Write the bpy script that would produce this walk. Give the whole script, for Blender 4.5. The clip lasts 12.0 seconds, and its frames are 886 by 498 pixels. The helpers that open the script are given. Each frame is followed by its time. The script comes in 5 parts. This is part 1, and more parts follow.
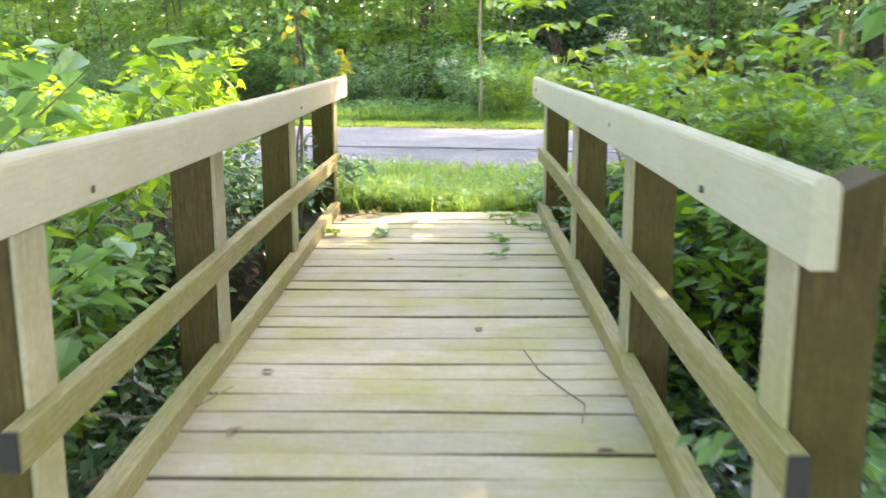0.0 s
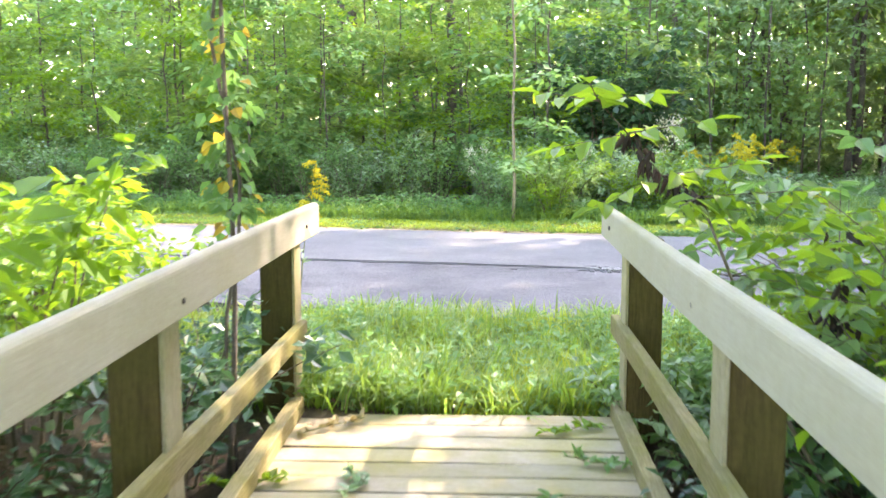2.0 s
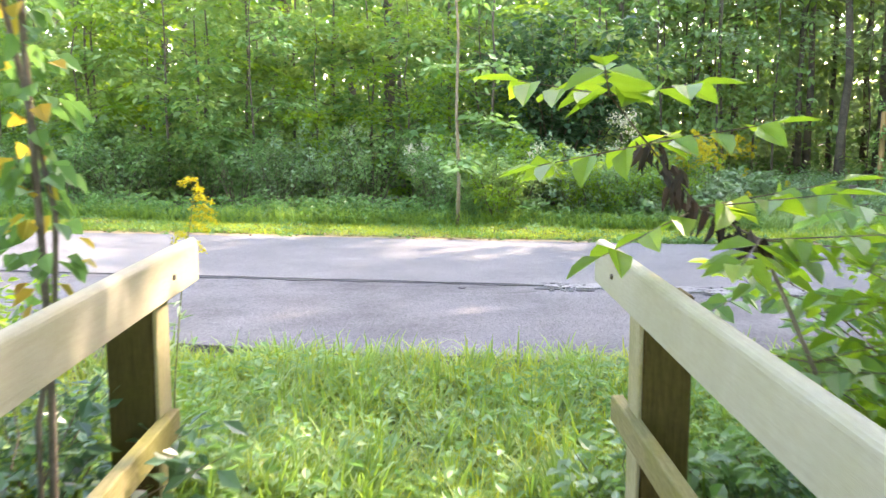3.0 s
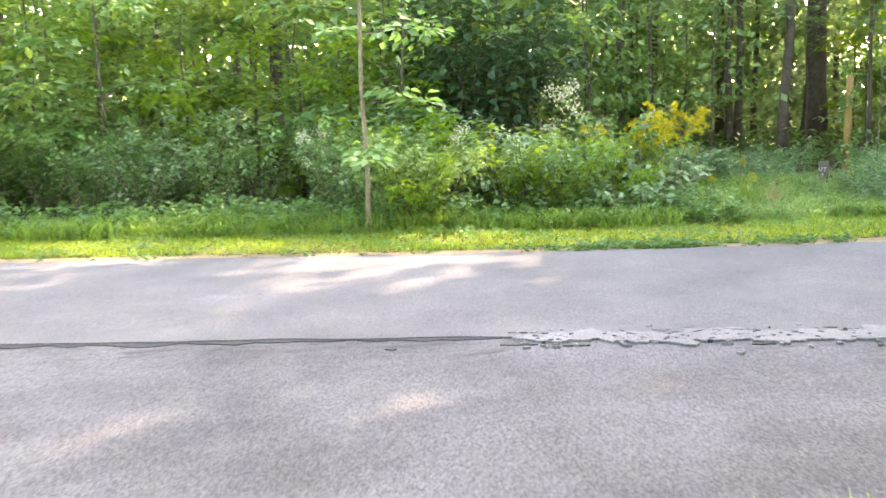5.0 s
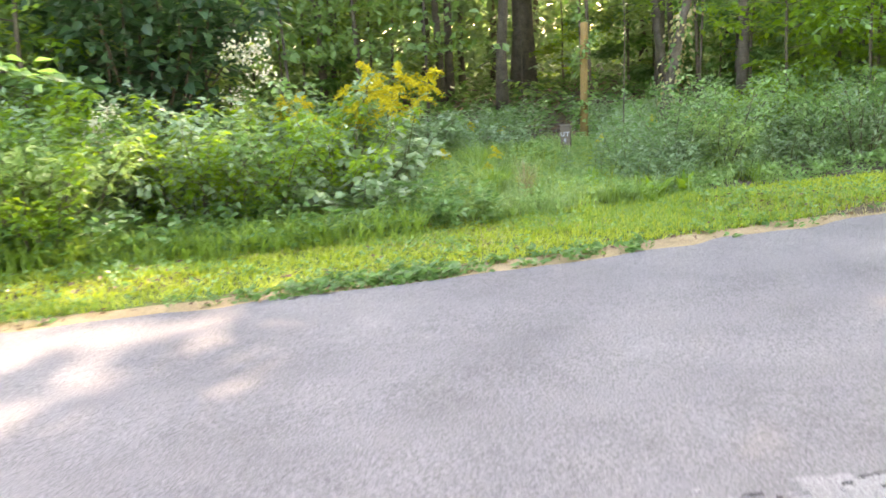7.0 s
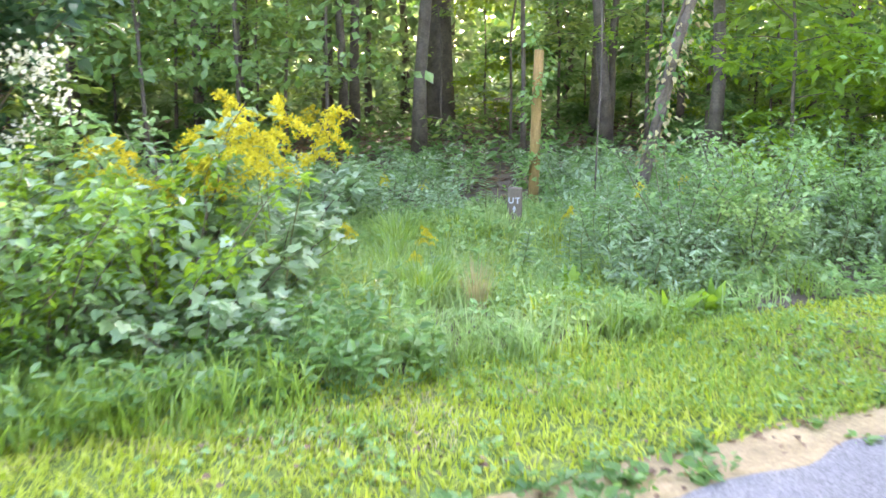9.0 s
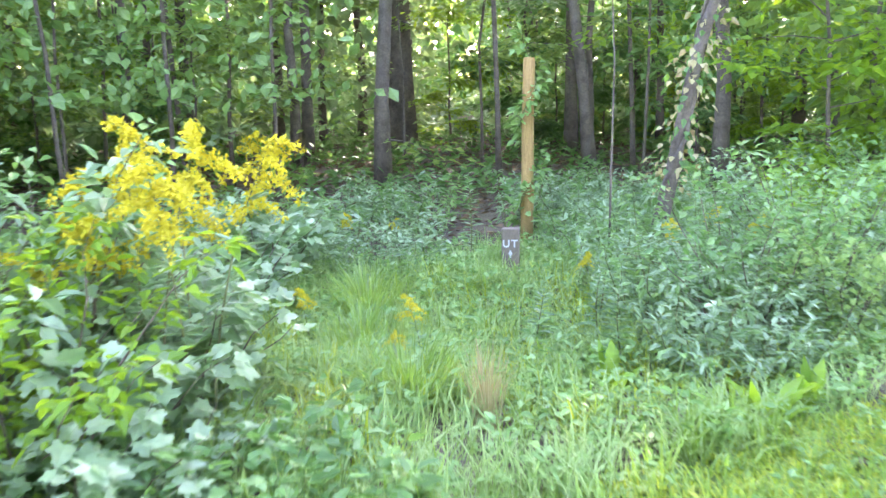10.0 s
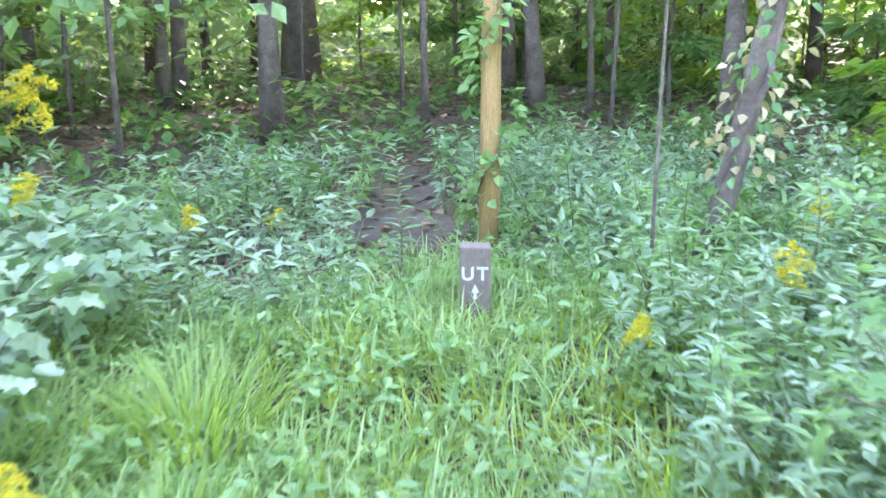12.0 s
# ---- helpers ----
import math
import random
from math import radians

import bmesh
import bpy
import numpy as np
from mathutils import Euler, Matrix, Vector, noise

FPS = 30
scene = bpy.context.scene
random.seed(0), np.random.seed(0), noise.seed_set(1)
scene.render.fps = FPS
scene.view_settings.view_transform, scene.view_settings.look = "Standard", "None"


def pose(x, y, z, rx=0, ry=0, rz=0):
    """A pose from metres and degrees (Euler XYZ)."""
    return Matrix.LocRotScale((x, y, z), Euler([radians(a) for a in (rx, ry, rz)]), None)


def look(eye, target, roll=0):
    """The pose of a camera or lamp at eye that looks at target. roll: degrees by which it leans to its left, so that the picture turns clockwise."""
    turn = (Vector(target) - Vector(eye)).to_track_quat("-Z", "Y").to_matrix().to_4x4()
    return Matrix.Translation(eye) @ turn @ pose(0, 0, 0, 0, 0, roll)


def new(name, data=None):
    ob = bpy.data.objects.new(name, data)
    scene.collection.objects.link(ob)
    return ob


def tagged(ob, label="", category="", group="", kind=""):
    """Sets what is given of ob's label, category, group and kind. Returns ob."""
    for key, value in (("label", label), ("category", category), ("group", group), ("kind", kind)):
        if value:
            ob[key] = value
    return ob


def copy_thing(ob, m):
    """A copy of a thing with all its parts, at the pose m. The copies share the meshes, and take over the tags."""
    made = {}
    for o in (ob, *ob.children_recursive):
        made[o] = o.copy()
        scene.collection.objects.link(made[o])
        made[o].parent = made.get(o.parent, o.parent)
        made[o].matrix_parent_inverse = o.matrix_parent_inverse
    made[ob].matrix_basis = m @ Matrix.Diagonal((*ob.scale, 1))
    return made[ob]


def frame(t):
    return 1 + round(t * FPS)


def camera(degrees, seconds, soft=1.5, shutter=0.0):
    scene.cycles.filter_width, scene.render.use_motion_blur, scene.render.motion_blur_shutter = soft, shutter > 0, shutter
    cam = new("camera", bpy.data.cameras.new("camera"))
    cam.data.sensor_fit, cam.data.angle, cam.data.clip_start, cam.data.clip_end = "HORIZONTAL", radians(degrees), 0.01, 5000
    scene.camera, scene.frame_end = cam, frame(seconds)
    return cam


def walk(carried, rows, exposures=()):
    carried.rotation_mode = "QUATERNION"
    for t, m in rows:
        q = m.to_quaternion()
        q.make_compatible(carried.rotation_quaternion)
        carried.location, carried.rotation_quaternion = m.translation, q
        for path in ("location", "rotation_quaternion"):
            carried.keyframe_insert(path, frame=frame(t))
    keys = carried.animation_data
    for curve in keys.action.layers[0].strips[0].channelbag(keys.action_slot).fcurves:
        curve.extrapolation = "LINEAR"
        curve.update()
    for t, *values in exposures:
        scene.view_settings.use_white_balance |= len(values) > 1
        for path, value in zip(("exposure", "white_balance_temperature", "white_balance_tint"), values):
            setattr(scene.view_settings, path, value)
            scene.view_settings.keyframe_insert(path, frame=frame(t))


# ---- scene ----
cam = camera(50.0, 12.0, soft=1.5, shutter=0.5)
EXPOSURE = 3.55
METRES, EYE, TILT, LEAN, TURN = 17.5, 1.09, 1.0, -1.2, 1.9
ROWS = [
    (0.0, 0.0, 0.0, 0.0, -0.3, -12.85, 1.32),
    (0.5, 0.0024, 0.0354, 0.0015, 1.85, -13.12, 1.93),
    (1.0, 0.0019, 0.0705, -0.0006, 1.8, -12.16, 2.7),
    (1.5, 0.0034, 0.1051, 0.0014, 2.06, -9.89, 1.95),
    (2.0, 0.0031, 0.1359, 0.0068, 1.51, -8.22, 1.22),
    (2.5, 0.0017, 0.1707, 0.0076, -1.17, -8.23, 1.12),
    (3.0, 0.0028, 0.2081, 0.0077, -2.14, -8.73, 1.11),
    (5.0, 0.0043, 0.366, 0.0027, -8.47, -10.06, 2.63),
    (5.5, 0.0108, 0.4055, 0.0036, -11.12, -9.37, 3.33),
    (6.0, 0.0176, 0.4475, 0.0067, -17.06, -10.7, 4.26),
    (6.5, 0.0381, 0.4885, 0.0042, -22.88, -12.83, 4.9),
    (7.0, 0.0549, 0.5294, 0.0062, -26.47, -14.15, 3.37),
    (9.0, 0.1364, 0.699, 0.0007, -32.09, -12.86, 0.12),
    (9.5, 0.1564, 0.7424, -0.0017, -33.97, -11.83, 1.06),
    (10.0, 0.1805, 0.7845, -0.0049, -34.92, -11.78, 1.48),
    (10.5, 0.203, 0.8234, -0.0079, -36.61, -12.56, 1.57),
    (11.0, 0.231, 0.8589, -0.0113, -37.81, -13.46, 1.43),
    (11.5, 0.254, 0.8944, -0.0142, -39.6, -15.17, 0.72),
    (12.0, 0.2794, 0.9264, -0.0183, -40.21, -15.75, 0.62),
]
walk(cam, [(t, pose(0, 0, EYE, TILT, LEAN, TURN) @ pose(METRES * x, METRES * y, METRES * z, 90 + pitch, roll, yaw)) for t, x, y, z, yaw, pitch, roll in ROWS],
     exposures=[(0, EXPOSURE + 0.55, 7450, 23), (1.5, EXPOSURE + 0.57, 7250, 23), (3, EXPOSURE + 0.42, 7500, 22), (5, EXPOSURE + 0.53, 8350, 21), (7.2, EXPOSURE + 0.63, 8750, 24), (9, EXPOSURE + 1.04, 7250, 30), (12, EXPOSURE + 1.66, 6400, 34)])


# ---- light ----
world = bpy.data.worlds.new("sky")
scene.world = world
world.use_nodes = True
wn = world.node_tree
sky = wn.nodes.new("ShaderNodeTexSky")
sky.sky_type, sky.sun_disc = "NISHITA", False
SUN_ELEV, SUN_AZ = 36.0, 52.0          # degrees above the horizon; degrees from +y towards +x
sky.sun_elevation, sky.sun_rotation = radians(SUN_ELEV), radians(SUN_AZ)
sky.air_density, sky.dust_density, sky.ozone_density = 1.0, 1.5, 1.0
wn.links.new(sky.outputs[0], wn.nodes["Background"].inputs["Color"])
wn.nodes["Background"].inputs["Strength"].default_value = 0.15
sun_to = Vector((math.sin(radians(SUN_AZ)) * math.cos(radians(SUN_ELEV)), math.cos(radians(SUN_AZ)) * math.cos(radians(SUN_ELEV)), math.sin(radians(SUN_ELEV))))
sun = new("sun", bpy.data.lights.new("sun", "SUN"))
sun.data.energy, sun.data.angle, sun.data.color = 1.15, radians(0.6), (1.0, 0.93, 0.80)
sun.matrix_world = look(sun_to * 50, (0, 0, 0))

rng = np.random.default_rng(7)


# ---- materials ----
def nodes_of(name):
    m = bpy.data.materials.new(name)
    m.use_nodes = True
    return m, m.node_tree, m.node_tree.nodes["Principled BSDF"]


def ramp(nt, fac, stops):
    r = nt.nodes.new("ShaderNodeValToRGB")
    el = r.color_ramp.elements
    while len(el) < len(stops):
        el.new(0.5)
    for e, (p, c) in zip(el, stops):
        e.position, e.color = p, (*c, 1)
    nt.links.new(fac, r.inputs[0])
    return r.outputs[0]


def noise_tex(nt, scale, detail=4, rough=0.6, stretch=(1, 1, 1), coords="Object", shift=None):
    tc = nt.nodes.new("ShaderNodeNewGeometry" if coords == "Position" else "ShaderNodeTexCoord")
    mp = nt.nodes.new("ShaderNodeMapping")
    mp.inputs["Scale"].default_value = stretch
    if shift is not None:
        far = nt.nodes.new("ShaderNodeMath")
        far.operation = "MULTIPLY"
        far.inputs[1].default_value = 97.0
        nt.links.new(shift, far.inputs[0])
        nt.links.new(far.outputs[0], mp.inputs["Location"])
    n = nt.nodes.new("ShaderNodeTexNoise")
    n.inputs["Scale"].default_value, n.inputs["Detail"].default_value, n.inputs["Roughness"].default_value = scale, detail, rough
    nt.links.new(tc.outputs[coords], mp.inputs[0])
    nt.links.new(mp.outputs[0], n.inputs["Vector"])
    return n.outputs[0]


def mix(nt, fac, a, b, kind="MIX"):
    n = nt.nodes.new("ShaderNodeMix")
    n.data_type, n.blend_type = "RGBA", kind
    for sock, v in ((n.inputs[0], fac), (n.inputs[6], a), (n.inputs[7], b)):
        if isinstance(v, (int, float)):
            sock.default_value = v
        elif isinstance(v, tuple):
            sock.default_value = (*v, 1)
        else:
            nt.links.new(v, sock)
    return n.outputs[2]


def bump(nt, bsdf, height, strength, distance):
    b = nt.nodes.new("ShaderNodeBump")
    b.inputs["Strength"].default_value, b.inputs["Distance"].default_value = strength, distance
    nt.links.new(height, b.inputs["Height"])
    nt.links.new(b.outputs[0], bsdf.inputs["Normal"])


def leaf_mat(name, dark, mid, light, glow, through_light=0.42, rough=0.45):
    """Leaves: each leaf its own shade, part of the light passing through the blade."""
    m, nt, b = nodes_of(name)
    g = nt.nodes.new("ShaderNodeNewGeometry")
    oi = nt.nodes.new("ShaderNodeObjectInfo")
    add = nt.nodes.new("ShaderNodeMath")
    add.operation = "MULTIPLY_ADD"
    add.inputs[1].default_value, add.inputs[2].default_value = 0.75, 0.0
    nt.links.new(g.outputs["Random Per Island"], add.inputs[0])
    add2 = nt.nodes.new("ShaderNodeMath")
    add2.operation = "MULTIPLY_ADD"
    add2.inputs[1].default_value = 0.25
    nt.links.new(oi.outputs["Random"], add2.inputs[0])
    nt.links.new(add.outputs[0], add2.inputs[2])
    col = ramp(nt, add2.outputs[0], [(0.05, dark), (0.5, mid), (0.95, light)])
    n = noise_tex(nt, 26.0, 3)
    col = mix(nt, 0.35, col, ramp(nt, n, [(0.35, (0.55, 0.55, 0.5)), (0.65, (1.2, 1.2, 1.1))]), "MULTIPLY")
    nt.links.new(col, b.inputs["Base Color"])
    b.inputs["Roughness"].default_value = rough
    b.inputs["Specular IOR Level"].default_value = 0.5
    t = nt.nodes.new("ShaderNodeBsdfTranslucent")
    nt.links.new(mix(nt, 0.75, col, glow, "MIX"), t.inputs["Color"])
    ms = nt.nodes.new("ShaderNodeMixShader")
    ms.inputs[0].default_value = through_light
    nt.links.new(b.outputs[0], ms.inputs[1])
    nt.links.new(t.outputs[0], ms.inputs[2])
    nt.links.new(ms.outputs[0], nt.nodes["Material Output"].inputs["Surface"])
    return m


def wood_mat(name, pale, dark, algae, grain=(1, 12, 12), moss=0.5, rough=0.8, speck=0.3):
    """Weathered boards: grain along local x, green algae in patches, each board a little different."""
    m, nt, b = nodes_of(name)
    oi = nt.nodes.new("ShaderNodeObjectInfo")
    n1 = noise_tex(nt, 9.0, 8, 0.7, grain, shift=oi.outputs["Random"])
    col = ramp(nt, n1, [(0.28, dark), (0.5, tuple(0.5 * (p + d) for p, d in zip(pale, dark))), (0.72, pale)])
    n2 = noise_tex(nt, 2.3, 5, 0.65, coords="Position")
    stain = ramp(nt, n2, [(0.42, (0, 0, 0)), (0.7, (moss, moss, moss))])
    col = mix(nt, stain, col, algae)
    col = mix(nt, 1.0, col, ramp(nt, oi.outputs["Random"], [(0, (0.84, 0.84, 0.82)), (1, (1.1, 1.08, 1.05))]), "MULTIPLY")
    n3 = noise_tex(nt, 60.0, 2)
    col = mix(nt, speck, col, ramp(nt, n3, [(0.4, (0.7, 0.7, 0.68)), (0.6, (1.1, 1.1, 1.1))]), "MULTIPLY")
    nt.links.new(col, b.inputs["Base Color"])
    b.inputs["Roughness"].default_value = rough
    b.inputs["Specular IOR Level"].default_value = 0.2
    bump(nt, b, n1, 0.35, 0.004)
    return m


def rough_mat(name, stops, scale, fine, rough=0.9, strength=0.5, distance=0.01, fine_dark=0.55):
    m, nt, b = nodes_of(name)
    n1 = noise_tex(nt, scale, 6, 0.65)
    col = ramp(nt, n1, stops)
    n2 = noise_tex(nt, fine, 5, 0.7)
    col = mix(nt, 0.7, col, ramp(nt, n2, [(0.3, (fine_dark,) * 3), (0.7, (1.3, 1.3, 1.3))]), "MULTIPLY")
    nt.links.new(col, b.inputs["Base Color"])
    b.inputs["Roughness"].default_value = rough
    bump(nt, b, n2, strength, distance)
    return m


def plain_mat(name, colour, rough=0.6, metal=0.0):
    m, nt, b = nodes_of(name)
    n = noise_tex(nt, 40.0, 3)
    col = ramp(nt, n, [(0.3, tuple(c * 0.8 for c in colour)), (0.7, tuple(min(1, c * 1.05) for c in colour))])
    nt.links.new(col, b.inputs["Base Color"])
    b.inputs["Roughness"].default_value, b.inputs["Metallic"].default_value = rough, metal
    return m


M_DECK = wood_mat("deck_wood", (0.49, 0.415, 0.315), (0.33, 0.275, 0.20), (0.32, 0.285, 0.085), moss=0.85, speck=0.2)
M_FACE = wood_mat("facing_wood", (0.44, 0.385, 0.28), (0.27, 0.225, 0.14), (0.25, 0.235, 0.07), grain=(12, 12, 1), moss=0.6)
M_RAIL = wood_mat("rail_wood", (0.47, 0.425, 0.335), (0.41, 0.365, 0.28), (0.36, 0.325, 0.19), moss=0.4, speck=0.12)
M_MID = wood_mat("algae_wood", (0.36, 0.30, 0.18), (0.19, 0.155, 0.075), (0.20, 0.19, 0.035), moss=0.85)
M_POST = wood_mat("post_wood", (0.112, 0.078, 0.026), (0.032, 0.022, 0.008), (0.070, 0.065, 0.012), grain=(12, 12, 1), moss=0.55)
M_ENDGRAIN = plain_mat("end_grain", (0.025, 0.022, 0.02), 0.9)
M_PLANK_SIDE_SHADE = wood_mat("plank_side_shade", (0.14, 0.115, 0.08), (0.06, 0.05, 0.035), (0.08, 0.08, 0.03), moss=0.6)
M_NAIL = plain_mat("nail_head", (0.10, 0.08, 0.07), 0.6, 0.6)
M_BARK = rough_mat("bark", [(0.3, (0.075, 0.06, 0.048)), (0.7, (0.20, 0.16, 0.125))], 5, 38, 0.95, 0.8, 0.02)
M_BARK_PALE = rough_mat("pale_bark", [(0.3, (0.16, 0.12, 0.08)), (0.7, (0.33, 0.26, 0.17))], 7, 45, 0.9, 0.5, 0.01)
M_POLE = wood_mat("pole_wood", (0.40, 0.26, 0.11), (0.19, 0.115, 0.05), (0.17, 0.16, 0.06), grain=(14, 14, 1), moss=0.4)
M_TWIG = rough_mat("twig", [(0.3, (0.09, 0.07, 0.05)), (0.7, (0.22, 0.17, 0.12))], 9, 60, 0.9)
M_STEM = rough_mat("green_stem", [(0.3, (0.10, 0.13, 0.04)), (0.7, (0.20, 0.20, 0.08))], 9, 60, 0.8)
M_SOIL = rough_mat("forest_soil", [(0.25, (0.045, 0.03, 0.02)), (0.5, (0.11, 0.08, 0.055)), (0.75, (0.19, 0.14, 0.095))], 2.2, 34, 0.97, 0.8, 0.03)
M_SHOULDER = rough_mat("sandy_shoulder", [(0.3, (0.22, 0.155, 0.08)), (0.7, (0.38, 0.275, 0.15))], 4, 40, 0.95, 0.6, 0.01)


def asphalt_mat(name, stops, fine, low, high, scarred):
    """Asphalt: pale and dark stones in the binder, broad wear, and dark broken scars beside the seam."""
    m, nt, b = nodes_of(name)
    col = ramp(nt, noise_tex(nt, 1.0, 6, 0.65), stops)
    stones = noise_tex(nt, fine, 3, 0.75)
    col = mix(nt, 1.0, col, ramp(nt, stones, [(0.34, (low,) * 3), (0.5, (1, 1, 1)), (0.66, (high,) * 3)]), "MULTIPLY")
    vo = nt.nodes.new("ShaderNodeTexVoronoi")
    vo.inputs["Scale"].default_value = 55
    tc = nt.nodes.new("ShaderNodeTexCoord")
    nt.links.new(tc.outputs["Object"], vo.inputs["Vector"])
    col = mix(nt, 0.28, col, ramp(nt, vo.outputs["Distance"], [(0.05, (1.35, 1.32, 1.3)), (0.25, (1, 1, 1)), (0.6, (0.7, 0.7, 0.72))]), "MULTIPLY")
    if scarred:
        sep = nt.nodes.new("ShaderNodeSeparateXYZ")
        nt.links.new(tc.outputs["Object"], sep.inputs[0])
        v = nt.nodes.new("ShaderNodeMath")
        v.operation = "MULTIPLY_ADD"
        v.inputs[1].default_value = 0.165
        nt.links.new(sep.outputs[0], v.inputs[0])
        nt.links.new(sep.outputs[1], v.inputs[2])
        band = nt.nodes.new("ShaderNodeMapRange")
        band.inputs[1].default_value, band.inputs[2].default_value = 11.15, 11.85
        nt.links.new(v.outputs[0], band.inputs[0])
        n = noise_tex(nt, 5.5, 6, 0.7, (0.6, 2.2, 1))
        k = nt.nodes.new("ShaderNodeMath")
        k.operation = "MULTIPLY_ADD"
        k.inputs[1].default_value = 0.24
        nt.links.new(band.outputs[0], k.inputs[0])
        nt.links.new(n, k.inputs[2])
        col = mix(nt, ramp(nt, k.outputs[0], [(0.64, (0, 0, 0)), (0.80, (0.75, 0.75, 0.75))]), col, (0.035, 0.033, 0.035))
    nt.links.new(col, b.inputs["Base Color"])
    b.inputs["Roughness"].default_value = 0.85
    bump(nt, b, stones, 0.8, 0.012)
    return m


M_ASPHALT = asphalt_mat("worn_asphalt", [(0.32, (0.085, 0.080, 0.084)), (0.5, (0.135, 0.127, 0.131)), (0.7, (0.185, 0.174, 0.178))], 70, 0.42, 1.6, True)
M_OVERLAY = asphalt_mat("asphalt_overlay", [(0.30, (0.118, 0.112, 0.115)), (0.5, (0.158, 0.149, 0.151)), (0.62, (0.178, 0.168, 0.168)), (0.78, (0.245, 0.232, 0.228))], 80, 0.50, 1.55, False)
M_TURF = rough_mat("turf", [(0.3, (0.06, 0.10, 0.015)), (0.55, (0.11, 0.16, 0.03)), (0.75, (0.20, 0.18, 0.07))], 3.0, 40, 0.95, 0.6, 0.02)
M_TAR = rough_mat("tar_crack", [(0.3, (0.025, 0.024, 0.026)), (0.7, (0.07, 0.066, 0.07))], 6, 70, 0.8)
M_PATCH = asphalt_mat("crumbled_patch", [(0.3, (0.18, 0.172, 0.171)), (0.7, (0.285, 0.273, 0.27))], 95, 0.5, 1.45, False)
M_SIGN = wood_mat("sign_wood", (0.20, 0.16, 0.13), (0.13, 0.10, 0.08), (0.14, 0.14, 0.10), grain=(12, 12, 1), moss=0.3)
M_PAINT = plain_mat("white_paint", (0.52, 0.52, 0.55), 0.6)
# sunlit copy of leaf_green: brighter, yellower colour and glow paint the sunlight
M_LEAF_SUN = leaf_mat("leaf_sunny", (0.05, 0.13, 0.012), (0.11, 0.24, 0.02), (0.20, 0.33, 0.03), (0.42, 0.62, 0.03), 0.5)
M_LEAF = leaf_mat("leaf_green", (0.05, 0.125, 0.035), (0.10, 0.21, 0.065), (0.20, 0.33, 0.12), (0.20, 0.40, 0.07), 0.42)
M_LEAF_PALE = leaf_mat("leaf_pale", (0.11, 0.19, 0.09), (0.22, 0.32, 0.17), (0.37, 0.46, 0.31), (0.22, 0.42, 0.12), 0.35, 0.4)
M_HERB = leaf_mat("herb_leaf", (0.10, 0.20, 0.06), (0.19, 0.32, 0.11), (0.30, 0.43, 0.19), (0.24, 0.48, 0.09), 0.4, 0.45)
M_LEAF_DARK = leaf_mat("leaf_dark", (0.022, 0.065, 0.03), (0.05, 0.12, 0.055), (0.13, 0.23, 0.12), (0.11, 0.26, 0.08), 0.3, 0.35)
M_LEAF_WOODS = leaf_mat("leaf_woods", (0.075, 0.15, 0.045), (0.17, 0.28, 0.08), (0.32, 0.42, 0.15), (0.38, 0.54, 0.09), 0.5)
# paler, greyer copy of leaf_woods: haze inside the wood put into its colour
M_LEAF_HAZE = leaf_mat("leaf_haze", (0.10, 0.17, 0.08), (0.20, 0.29, 0.15), (0.33, 0.42, 0.24), (0.32, 0.48, 0.17), 0.45)
M_GRASS_SOFT = leaf_mat("trail_blade", (0.15, 0.25, 0.07), (0.26, 0.39, 0.13), (0.40, 0.50, 0.22), (0.36, 0.54, 0.14), 0.45, 0.5)
M_GRASS = leaf_mat("grass_blade", (0.08, 0.17, 0.025), (0.16, 0.28, 0.045), (0.28, 0.40, 0.09), (0.36, 0.54, 0.06), 0.45, 0.5)
# brighter, yellower copy of grass_blade with sunlight put into its colour
M_GRASS_LIT = leaf_mat("grass_blade_sunlit", (0.16, 0.22, 0.02), (0.29, 0.37, 0.03), (0.46, 0.48, 0.08), (0.52, 0.62, 0.04), 0.45, 0.5)
M_GRASS_DRY = leaf_mat("dry_blade", (0.26, 0.21, 0.10), (0.40, 0.33, 0.17), (0.52, 0.45, 0.26), (0.50, 0.42, 0.18), 0.35, 0.6)
M_GOLD = leaf_mat("goldenrod_plume", (0.46, 0.38, 0.012), (0.60, 0.51, 0.02), (0.70, 0.62, 0.06), (0.58, 0.50, 0.03), 0.35, 0.7)
M_WHITE = leaf_mat("cream_floret", (0.55, 0.52, 0.38), (0.68, 0.65, 0.50), (0.78, 0.75, 0.62), (0.66, 0.63, 0.44), 0.35, 0.7)
M_LITTER = leaf_mat("leaf_litter", (0.08, 0.045, 0.03), (0.17, 0.10, 0.06), (0.30, 0.20, 0.12), (0.2, 0.12, 0.05), 0.15, 0.8)
M_DEAD = leaf_mat("dead_leaf", (0.014, 0.010, 0.009), (0.03, 0.02, 0.016), (0.07, 0.04, 0.028), (0.06, 0.035, 0.02), 0.12, 0.8)
M_AUTUMN = leaf_mat("turning_leaf", (0.30, 0.20, 0.03), (0.42, 0.34, 0.05), (0.35, 0.16, 0.04), (0.6, 0.42, 0.04), 0.45, 0.6)


